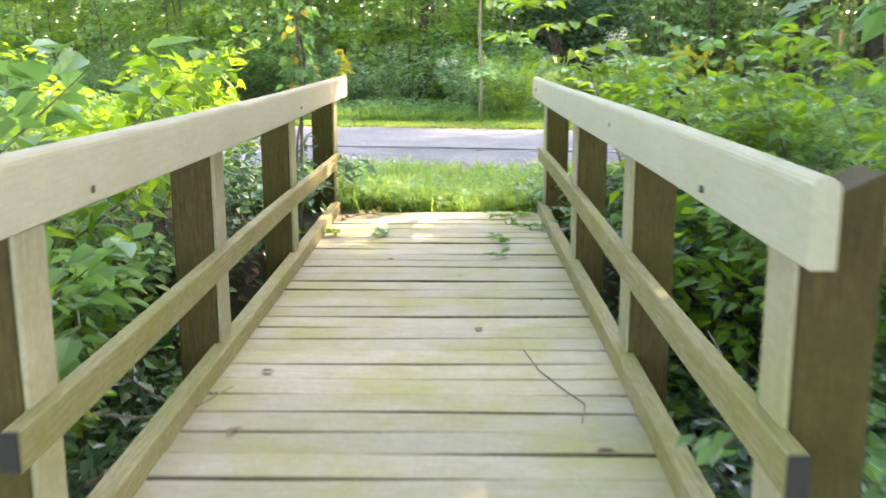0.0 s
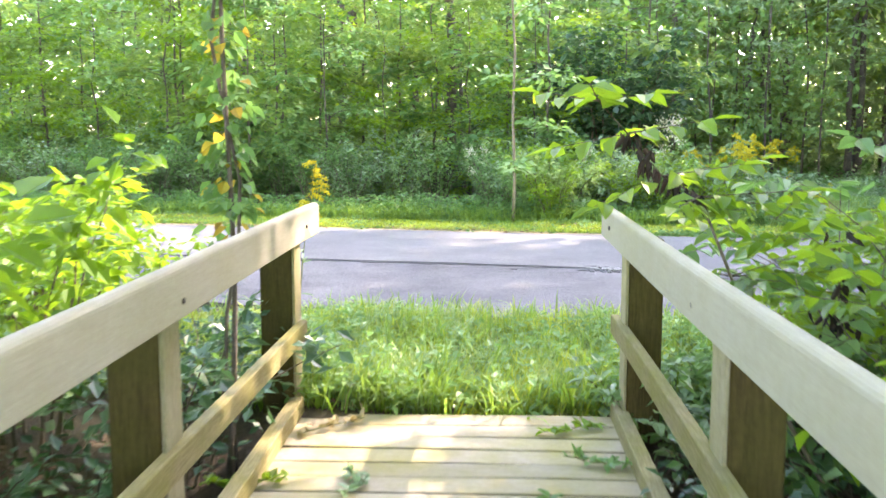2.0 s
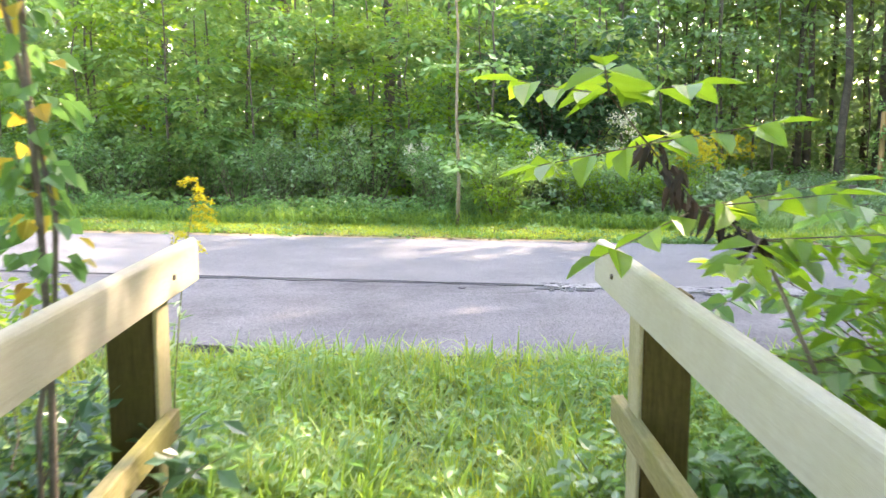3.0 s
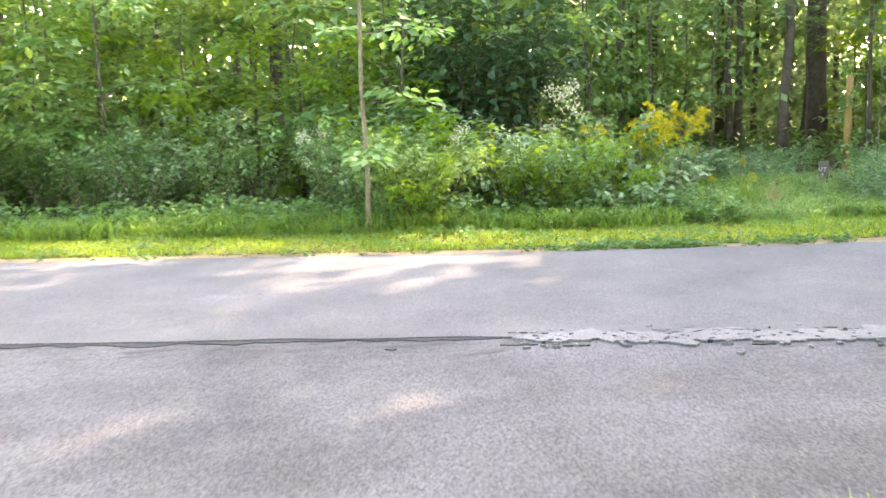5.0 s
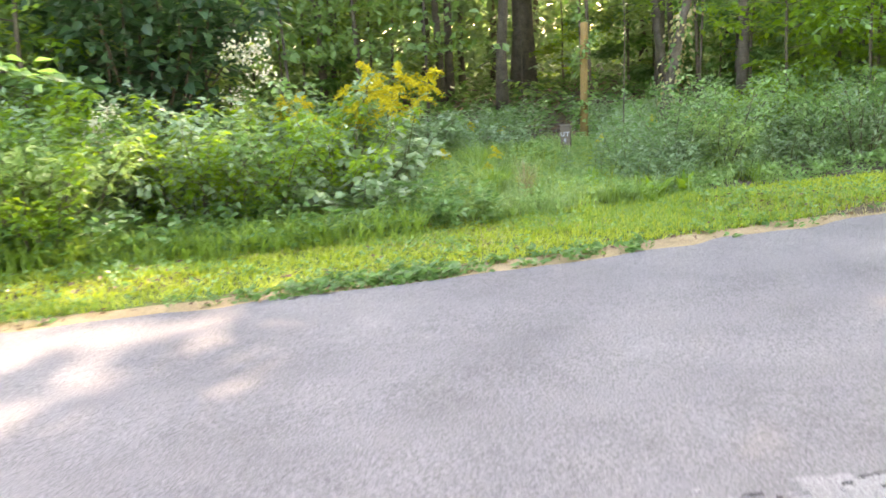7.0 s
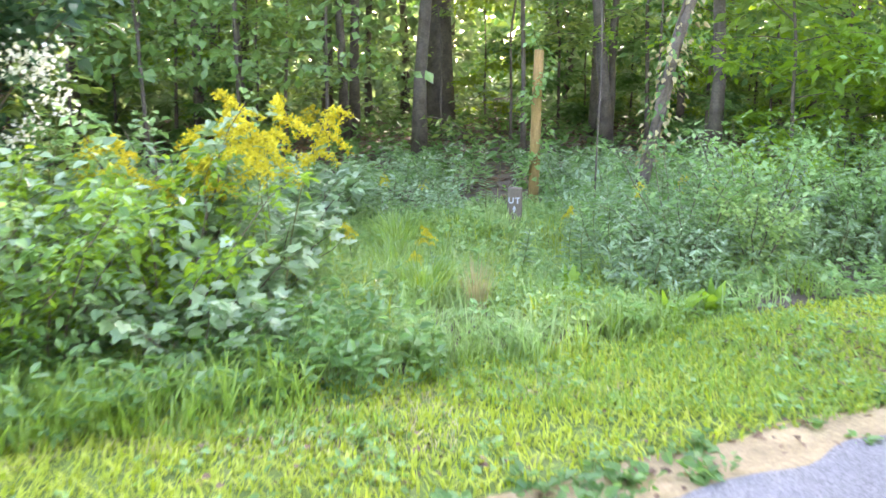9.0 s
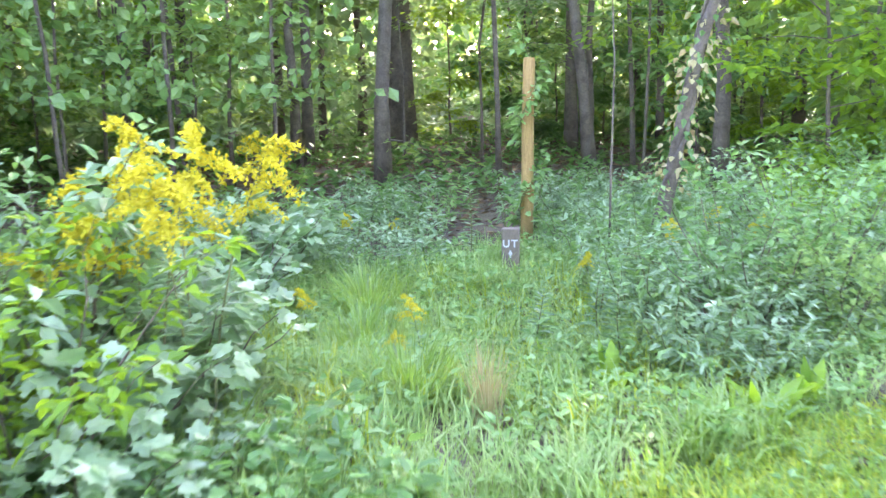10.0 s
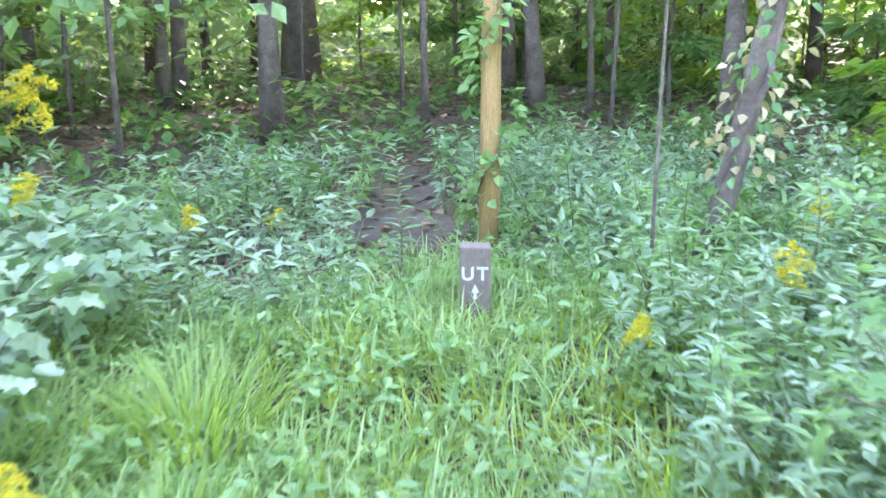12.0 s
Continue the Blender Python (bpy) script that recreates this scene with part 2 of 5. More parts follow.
# ---- mesh helpers ----
class Geo:
    def __init__(self):
        self.v, self.f, self.n = [], [], 0

    def add(self, verts, faces):
        self.v.extend(map(tuple, verts))
        self.f.extend(tuple(int(i) + self.n for i in f) for f in faces)
        self.n = len(self.v)

    def tube(self, pts, radii, sides=6):
        pts = [Vector(p) for p in pts]
        ring = []
        for i, p in enumerate(pts):
            d = (pts[min(i + 1, len(pts) - 1)] - pts[max(i - 1, 0)]).normalized()
            a = d.orthogonal().normalized() if abs(d.z) < 0.9 else Vector((1, 0, 0)).cross(d).normalized()
            b = d.cross(a)
            ring += [p + (a * math.cos(2 * math.pi * k / sides) + b * math.sin(2 * math.pi * k / sides)) * radii[i] for k in range(sides)]
        fs = [(i * sides + k, i * sides + (k + 1) % sides, (i + 1) * sides + (k + 1) % sides, (i + 1) * sides + k) for i in range(len(pts) - 1) for k in range(sides)]
        fs += [tuple(range(sides))[::-1], tuple(range((len(pts) - 1) * sides, len(pts) * sides))]
        self.add(ring, fs)

    def leaves(self, at, axis, up, length, width, full=True):
        """Leaf blades from their base points: folded along the midrib and pointed."""
        at, axis, up = np.asarray(at, float), np.asarray(axis, float), np.asarray(up, float)
        n = len(at)
        if not n:
            return
        axis = axis / np.linalg.norm(axis, axis=1)[:, None]
        side = np.cross(axis, up)
        side /= np.linalg.norm(side, axis=1)[:, None] + 1e-9
        nor = np.cross(side, axis)
        L, W = np.broadcast_to(length, n)[:, None], np.broadcast_to(width, n)[:, None]
        if full:
            p = [at, at + axis * L * 0.30 + side * W * 0.5 + nor * W * 0.16, at + axis * L * 0.66 + side * W * 0.36 + nor * W * 0.10 - nor * L * 0.03,
                 at + axis * L - nor * L * 0.12, at + axis * L * 0.66 - side * W * 0.36 + nor * W * 0.10 - nor * L * 0.03, at + axis * L * 0.30 - side * W * 0.5 + nor * W * 0.16]
            v = np.stack(p, 1).reshape(-1, 3)
            k = np.arange(n)[:, None] * 6
            f = np.concatenate([k + [0, 1, 2, 3], k + [0, 3, 4, 5]])
        else:
            p = [at, at + axis * L * 0.45 + side * W * 0.5 + nor * W * 0.14, at + axis * L, at + axis * L * 0.45 - side * W * 0.5 + nor * W * 0.14]
            v = np.stack(p, 1).reshape(-1, 3)
            k = np.arange(n)[:, None] * 4
            f = np.concatenate([k + [0, 1, 2], k + [0, 2, 3]])
        self.add(v.tolist(), f.tolist())

    def lobed(self, at, axis, up, size):
        """Broad leaves with five pointed lobes, cupped a little about the midrib."""
        at, axis, up = np.asarray(at, float), np.asarray(axis, float), np.asarray(up, float)
        n = len(at)
        axis = axis / np.linalg.norm(axis, axis=1)[:, None]
        side = np.cross(axis, up)
        side /= np.linalg.norm(side, axis=1)[:, None] + 1e-9
        nor = np.cross(side, axis)
        S = np.broadcast_to(size, n)[:, None]
        half = [(-0.10, 0.20), (0.02, 0.42), (0.24, 0.36), (0.50, 0.54), (0.58, 0.26), (0.80, 0.17)]
        ring = [(0.0, 0.0)] + half + [(1.0, 0.0)] + [(a, -b) for a, b in half[::-1]]
        mid = at + axis * S * 0.3
        p = [mid] + [at + axis * S * a + side * S * b + nor * S * (0.10 * abs(b) - 0.14 * a * a) for a, b in ring]
        m = len(p)
        v = np.stack(p, 1).reshape(-1, 3)
        k = np.arange(n)[:, None] * m
        f = np.concatenate([k + [0, 1 + i, 1 + (i + 1) % (m - 1)] for i in range(m - 1)])
        self.add(v.tolist(), f.tolist())

    def mesh(self, name, material, smooth=False):
        me = bpy.data.meshes.new(name)
        me.from_pydata(self.v, [], self.f)
        me.materials.append(material)
        if smooth:
            me.polygons.foreach_set("use_smooth", [True] * len(me.polygons))
        me.update()
        return me


def part(name, geo, material, parent, label="", smooth=False):
    ob = new(name, geo.mesh(name, material, smooth) if isinstance(geo, Geo) else geo)
    ob.parent = parent
    if label:
        tagged(ob, label)
    return ob


def box(sx, sy, sz, bev=0.004, seg=1):
    """A block about its centre with eased edges, as a mesh."""
    bm = bmesh.new()
    bmesh.ops.create_cube(bm, size=1)
    bmesh.ops.scale(bm, vec=(sx, sy, sz), verts=bm.verts)
    if bev:
        bmesh.ops.bevel(bm, geom=bm.edges[:], offset=bev, segments=seg, affect="EDGES", profile=0.5)
    return bm


def bm_part(name, bm, material, parent, m=None, label=""):
    me = bpy.data.meshes.new(name)
    bm.to_mesh(me)
    bm.free()
    me.materials.append(material)
    ob = new(name, me)
    ob.parent = parent
    if m is not None:
        ob.matrix_basis = m
    if label:
        tagged(ob, label)
    return ob


def unit(v):
    return v / (np.linalg.norm(v, axis=-1, keepdims=True) + 1e-9)


# ---- lie of the land ----
ROAD_SLOPE = -0.165          # the road runs a little away from the x axis


def smooth_step(a, b, x):
    u = np.clip((x - a) / (b - a), 0, 1)
    return u * u * (3 - 2 * u)


def near_edge(x):
    return 9.20 + ROAD_SLOPE * x


def crack_line(x):
    return 11.77 + ROAD_SLOPE * x


def far_edge(x):
    return 15.08 + ROAD_SLOPE * x + 0.012 * np.clip(x, 0, 7) ** 2


def land(x, y):
    """Height of the ground at x, y."""
    x, y = np.asarray(x, float), np.asarray(y, float)
    v = y - ROAD_SLOPE * x
    z = np.interp(v, [-300, 6.2, 9.1, 11.8, 15.0, 17.5, 20, 30, 60, 400], [0.0, -0.03, -0.12, -0.12, -0.17, -0.17, -0.15, -0.15, -0.2, -0.2])
    gully = np.exp(-((y - 4.0) / 1.65) ** 4) * 1.05
    z = z - gully
    rough = smooth_step(0.25, 0.8, np.abs(v - 12.1) - 3.2)
    bumps = 0.05 * np.sin(1.7 * x + 0.6 * y) * np.sin(1.1 * y - 0.4 * x) + 0.025 * np.sin(4.1 * x + 1.3) * np.sin(3.7 * y)
    return z + bumps * rough


def road_z(x, y):
    v = np.asarray(y, float) - ROAD_SLOPE * np.asarray(x, float)
    return np.interp(v, [8, 9.8, 11.8, 15.0, 16], [-0.11, -0.11, -0.11, -0.155, -0.16])


def grid_mesh(name, xs, ys, fn, material):
    X, Y = np.meshgrid(xs, ys)
    Z = fn(X, Y)
    nx, ny = len(xs), len(ys)
    me = bpy.data.meshes.new(name)
    k = np.arange(nx * ny).reshape(ny, nx)
    quads = np.stack([k[:-1, :-1], k[:-1, 1:], k[1:, 1:], k[1:, :-1]], -1).reshape(-1, 4)
    me.from_pydata(np.stack([X, Y, Z], -1).reshape(-1, 3).tolist(), [], quads.tolist())
    me.polygons.foreach_set("use_smooth", [True] * len(me.polygons))
    me.materials.append(material)
    return me


def stretched(a, b, step, far):
    mid = np.arange(a, b + step, step)
    out = np.cumsum(step * 1.35 ** np.arange(1, 40))
    out = out[out < far]
    return np.concatenate([(a - out)[::-1], mid, mid[-1] + out])


def ground_fn(X, Y):
    v = Y - ROAD_SLOPE * X
    under = smooth_step(9.0, 9.4, v) * (1 - smooth_step(14.7, 15.2, v))
    return land(X, Y) - 0.07 * under


ground = tagged(new("ground", grid_mesh("ground", stretched(-9, 15, 0.2, 400), stretched(-3, 27, 0.2, 400), ground_fn, M_SOIL)), "brown forest soil with leaf litter under the plants", "ground", kind="structure")


def strip(name, lo, hi, x0, x1, step, lift, material, label, category, wob_lo=0.0, wob_hi=0.0, rows=8, depth=0.05, seed=0, taper=0.0):
    """A paved strip between two lines, with wavering edges and a skirt down into the ground."""
    r = np.random.default_rng(seed)
    xs = np.arange(x0, x1, step)

    def waver(a):
        w = np.zeros(len(xs))
        for s in (0.9, 2.3, 5.7, 13.0):
            w += np.sin(xs * s + r.uniform(0, 6)) / s ** 0.5
        jag = np.convolve(r.normal(0, 1, len(xs) + 6), (1, 2, 3, 2, 1), "valid")[:len(xs)] / 4.4
        return a * (w * 0.4 + 0.55 * jag)
    a, b = lo(xs) + waver(wob_lo), hi(xs) + waver(wob_hi)
    if taper:
        k = np.clip(np.minimum(xs - x0, x1 - xs) / taper, 0, 1) ** 0.6
        c = (a + b) / 2
        a, b = c + (a - c) * k, c + (b - c) * k
    g = Geo()
    ts = np.concatenate([[0], np.linspace(0, 1, rows), [1]])
    vs = []
    for j, t in enumerate(ts):
        y = a + (b - a) * t
        z = road_z(xs, y) + lift - (depth if j in (0, len(ts) - 1) else 0)
        vs.append(np.stack([xs, y, z], 1))
    n = len(xs)
    f = [(j * n + i, j * n + i + 1, (j + 1) * n + i + 1, (j + 1) * n + i) for j in range(len(ts) - 1) for i in range(n - 1)]
    g.add(np.concatenate(vs).tolist(), f)
    return tagged(new(name, g.mesh(name, material)), label, category, kind="structure")


strip("road", near_edge, lambda x: crack_line(x) + 0.35, -60, 60, 0.12, 0.0, M_ASPHALT, "coarse worn grey asphalt lane of the park road", "road", 0.05, 0.0, seed=1)
strip("road_overlay", lambda x: crack_line(x), far_edge, -60, 60, 0.09, 0.012, M_OVERLAY, "smoother grey asphalt lane with a broken edge", "road", 0.018, 0.04, seed=2)
strip("road_seam", lambda x: crack_line(x) - 0.035, lambda x: crack_line(x) + 0.03, -14, 16, 0.04, 0.005, M_TAR, "black tarry crack along the middle of the road", "road", 0.034, 0.012, rows=3, depth=0.02, seed=3)


def blobs(name, spots, lift, material, label, seed, piece=""):
    """Flat broken pieces of irregular outline lying on the road: one mesh, or each piece a part."""
    r = np.random.default_rng(seed)
    g = Geo()
    root = tagged(new(name), label, "road", kind="structure") if piece else None
    for i, (x, dy, sx, sy) in enumerate(spots):
        n = 34
        a = np.linspace(0, 2 * np.pi, n, endpoint=False)
        k = 1 + 0.16 * np.sin(3 * a + r.uniform(0, 6)) + 0.22 * np.sin(2 * a + r.uniform(0, 6)) + 0.18 * np.sin(5 * a + r.uniform(0, 6)) + r.normal(0, 0.13, n)
        px = x + sx * k * np.cos(a)
        py = crack_line(px) + dy + sy * k * np.sin(a)
        z = road_z(px, py) + lift + (0.0004 * i) % 0.003
        top = np.stack([px, py, z], 1)
        low = np.stack([x + (px - x) * 1.04, py, z - 0.02], 1)
        g.add(np.concatenate([top, low]).tolist(), [tuple(range(n))] + [(j, n + j, n + (j + 1) % n, (j + 1) % n) for j in range(n)])
        if piece:
            part(piece, g, material, root)
            g = Geo()
    if piece:
        return root
    return tagged(new(name, g.mesh(name, material)), label, "road", kind="structure")


pr = random.Random(77)
blobs("road_patch", [(0.95 + 0.13 * i + pr.uniform(-0.05, 0.05), -0.035 + 0.03 * math.sin(i * 0.9) + pr.uniform(-0.04, 0.03), pr.uniform(0.10, 0.2), pr.uniform(0.075, 0.125) * (0.6 if i < 3 else 1.0)) for i in range(52) if i not in (24, 39)], 0.0132, M_PATCH, "pale crumbled filler along the road crack", 4, "filler_piece")
blobs("road_scar", [(x, dy, sx, sy) for x, dy, sx, sy in [(0.1 + 0.52 * i + pr.uniform(-0.22, 0.22), -0.13 - 0.2 * pr.random() ** 2, pr.uniform(0.03, 0.09), pr.uniform(0.008, 0.02)) for i in range(12)]], 0.005, M_TAR, "short dark broken scars beside the road crack", 5)
blobs("road_scar", [(0.9 + 0.6 * i + pr.uniform(-0.25, 0.25), 0.085 + pr.uniform(-0.02, 0.03), pr.uniform(0.02, 0.05), pr.uniform(0.006, 0.012)) for i in range(14)], 0.0136, M_TAR, "short dark broken scars beside the road crack", 6)
blobs("road_patch_crumbs", [(pr.uniform(0.8, 7.8), pr.gauss(-0.06, 0.13), pr.uniform(0.006, 0.022), pr.uniform(0.005, 0.016)) for i in range(330)], 0.0145, M_PATCH, "loose pale crumbs beside the road crack", 7)
blobs("road_pits", [(pr.uniform(0.9, 7.6), pr.gauss(-0.03, 0.07), pr.uniform(0.005, 0.016), pr.uniform(0.004, 0.010)) for i in range(140)], 0.0172, M_TAR, "dark pits in the pale filler", 8)
strip("verge_turf", lambda x: far_edge(x) + 0.29, lambda x: far_edge(x) + 1.75, -60, 60, 0.1, 0.006, M_TURF, "mossy green turf beneath the verge grass", "turf", 0.04, 0.1, rows=6, depth=0.1, seed=6)
strip("shoulder", lambda x: far_edge(x) - 0.06, lambda x: far_edge(x) + 0.34, -60, 60, 0.08, 0.004, M_SHOULDER, "sandy tan shoulder at the edge of the road", "shoulder", 0.02, 0.06, rows=4, depth=0.12, seed=5)


# ---- footbridge ----
BRIDGE = pose(-0.135, 0, 0, 0, 0, 0.68)
bridge = tagged(new("footbridge"), "weathered timber footbridge with plank deck and board railings", "bridge")
bridge.matrix_basis = BRIDGE
RAIL_IN, MID_IN, KERB_IN, POST_IN = 0.647, 0.676, 0.673, 0.716
POST_Y = {-1: (1.81, 3.29, 4.81, 6.48), 1: (1.65, 3.19, 4.69, 6.34)}
DECK_END = 6.434


def along(x, y0, y1, z):
    """The pose of a board that runs along the bridge, its local x along y."""
    return pose(x, (y0 + y1) / 2, z, 0, 0, 90)


def board(name, side, x_in, thick, height, y0, y1, z_mid, material, round_top=False, label=""):
    """A long board with eased edges, or a rounded top, and a little warp along it."""
    rad = thick * 0.46 if round_top else 0.006
    prof = [(-thick / 2, -height / 2 + 0.004), (-thick / 2 + 0.004, -height / 2), (thick / 2 - 0.004, -height / 2), (thick / 2, -height / 2 + 0.004)]
    for cx, a0 in ((thick / 2 - rad, 0), (-thick / 2 + rad, 90)):
        prof += [(cx + rad * math.cos(radians(a0 + 90 * k / 4)), height / 2 - rad + rad * math.sin(radians(a0 + 90 * k / 4))) for k in range(5)]
    n, m, L = len(prof), 25, y1 - y0
    ph = {"handrail": 0.4, "mid_rail": 2.1, "kerb_board": 4.0}[name] + side
    g = Geo()
    vs = []
    for i in range(m):
        x = L * (i / (m - 1) - 0.5)
        k = 0.985 if i in (0, m - 1) else 1.0
        vs += [(x, y * k + 0.004 * math.sin(x * 1.3 + ph), z * k + 0.004 * math.sin(x * 1.1 + ph * 2)) for y, z in prof]
    fs = [(i * n + k, (i + 1) * n + k, (i + 1) * n + (k + 1) % n, i * n + (k + 1) % n) for i in range(m - 1) for k in range(n)]
    fs += [tuple(range(n)), tuple(range((m - 1) * n, m * n))[::-1]]
    g.add(vs, fs)
    ob = part(name, g, material, bridge, label)
    ob.matrix_basis = along(side * (x_in + thick / 2), y0, y1, z_mid)
    return ob


MID_Y0, MID_Z = {-1: 1.63, 1: 1.47}, {-1: 0.362, 1: 0.395}
for side in (-1, 1):
    tag_side = "sunlit" if side < 0 else "shaded"
    board("handrail", side, RAIL_IN, 0.044, 0.142, 1.38, 6.72, 0.838, M_RAIL, True, f"thick cream-grey {tag_side} handrail board with rounded top")
    board("mid_rail", side, MID_IN, 0.040, 0.085, MID_Y0[side], 6.52, MID_Z[side], M_MID, False, "narrower greenish middle rail board")
    board("kerb_board", side, KERB_IN, 0.060, 0.075, 0.95, 6.42, 0.036, M_MID, False, "low mossy kerb board along the deck edge")
    for i, y in enumerate(POST_Y[side]):
        bm = box(0.14, 0.14, 2.2, 0.006)
        top = 0.80 if i else 0.89
        for v in bm.verts:
            if v.co.z > 1:
                v.co.z -= 0.03 * (0.5 + side * -v.co.x / 0.14) * (2.2 if i == 0 else 0.4)
        bm_part("post_facing", box(0.012, 0.136, 0.74, 0.003), M_FACE, bridge, pose(side * (POST_IN - 0.0065), y, 0.38), "pale inner face of the post")
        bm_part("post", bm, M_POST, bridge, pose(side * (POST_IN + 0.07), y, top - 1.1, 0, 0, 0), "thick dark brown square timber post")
    bm_part("beam", box(5.5, 0.12, 0.26, 0.006), M_POST, bridge, along(side * 0.5, 0.85, 6.35, -0.19), "dark timber beam under the deck")
    for y, z in ((2.0, 0.80), (3.25, 0.84), (4.75, 0.81), (6.42, 0.83)):
        g = Geo()
        g.tube([(side * (RAIL_IN - 0.003), y, z), (side * (RAIL_IN + 0.004), y, z)], [0.008, 0.009], 8)
        part("nail", g, M_NAIL, bridge, "rusty nail head in the handrail")
    for z, h in ((MID_Z[side], 0.081),):
        bm_part("rail_end_grain", box(0.038, 0.006, h, 0.001), M_ENDGRAIN, bridge, pose(side * (MID_IN + 0.02), MID_Y0[side] - 0.004, z), "dark end grain of the middle rail")

PITCH = 0.1536
plank_meshes = []
for k in range(5):
    r = random.Random(k)
    bm = box(1.50, 0.1415, 0.042, 0.003)
    bmesh.ops.subdivide_edges(bm, edges=[e for e in bm.edges if e.calc_length() > 1.3], cuts=3)
    for v in bm.verts:
        v.co.z += 0.0025 * math.sin(3 * v.co.x + k * 1.7) + (0.0015 * r.uniform(-1, 1))
        v.co.y += 0.0012 * math.sin(4 * v.co.x + k)
    me = bpy.data.meshes.new("plank")
    bm.to_mesh(me)
    bm.free()
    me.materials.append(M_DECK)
    # sides and undersides get a darker colour that paints shade into the gaps
    me.materials.append(M_PLANK_SIDE_SHADE)
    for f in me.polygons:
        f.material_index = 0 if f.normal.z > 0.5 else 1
    plank_meshes.append(me)
r = random.Random(5)
for i in range(36):
    ob = new("plank", plank_meshes[r.randrange(5)])
    ob.parent = bridge
    ob.matrix_basis = pose(r.uniform(-0.006, 0.006), DECK_END - 0.075 - i * PITCH, -0.021 + r.uniform(-0.0025, 0.0025), r.uniform(-0.4, 0.4), 0, r.uniform(-0.25, 0.25) + (180 if r.random() < 0.5 else 0))


# ---- plants ----
def stems_and_leaves(seed, n_stems, height, spread, leaf, leaf_w, density, bare=0.25, twig=0.2, droop=0.25, stem_r=0.008, full=True, base=0.12, lobes=False):
    """Stems that arch out of one root, with side twigs and leaves; gives stems and foliage."""
    r = np.random.default_rng(seed)
    stems, fol = Geo(), Geo()
    for s in range(n_stems):
        az = 2 * math.pi * (s + r.uniform(0, 0.8)) / n_stems
        out = spread * r.uniform(0.35, 1.0)
        h = height * r.uniform(0.6, 1.0)
        t = np.linspace(0, 1, 7)
        x = base * math.cos(az) + math.cos(az) * out * t ** 1.6 + r.normal(0, 0.02, 7) * t * height
        y = base * math.sin(az) + math.sin(az) * out * t ** 1.6 + r.normal(0, 0.02, 7) * t * height
        z = h * (t - droop * t ** 3 * 0.6) - 0.06
        P = np.stack([x, y, z], 1)
        stems.tube(P.tolist(), (stem_r * (1.15 - t)).tolist(), 4)
        n = max(6, int(density * h))
        u = bare + (1 - bare) * r.random(n) ** 0.8
        c = np.stack([np.interp(u, t, P[:, k]) for k in range(3)], 1)
        d = unit(np.stack([np.cos(a := r.uniform(0, 2 * np.pi, n)), np.sin(a), r.normal(0.15, 0.35, n)], 1))
        at = c + d * (twig * (1.15 - 0.75 * u) * r.uniform(0.1, 1.0, n))[:, None]
        axis = d + np.stack([np.zeros(n), np.zeros(n), r.normal(-0.25, 0.35, n)], 1)
        up = np.stack([r.normal(0, 0.4, n), r.normal(0, 0.4, n), np.ones(n)], 1)
        L = leaf * r.uniform(0.55, 1.15, n)
        if lobes:
            fol.lobed(at, axis, up, L)
        else:
            fol.leaves(at, axis, up, L, L * leaf_w, full)
    return stems, fol


def shrub(name, label, category, foliage_material, stem_material=None, group="", **kw):
    root = new(name)
    stems, fol = stems_and_leaves(**kw)
    tagged(part("stem", stems, stem_material or M_TWIG, root), kind="stuff")
    part("foliage", fol, foliage_material, root)
    return tagged(root, label, category, group)


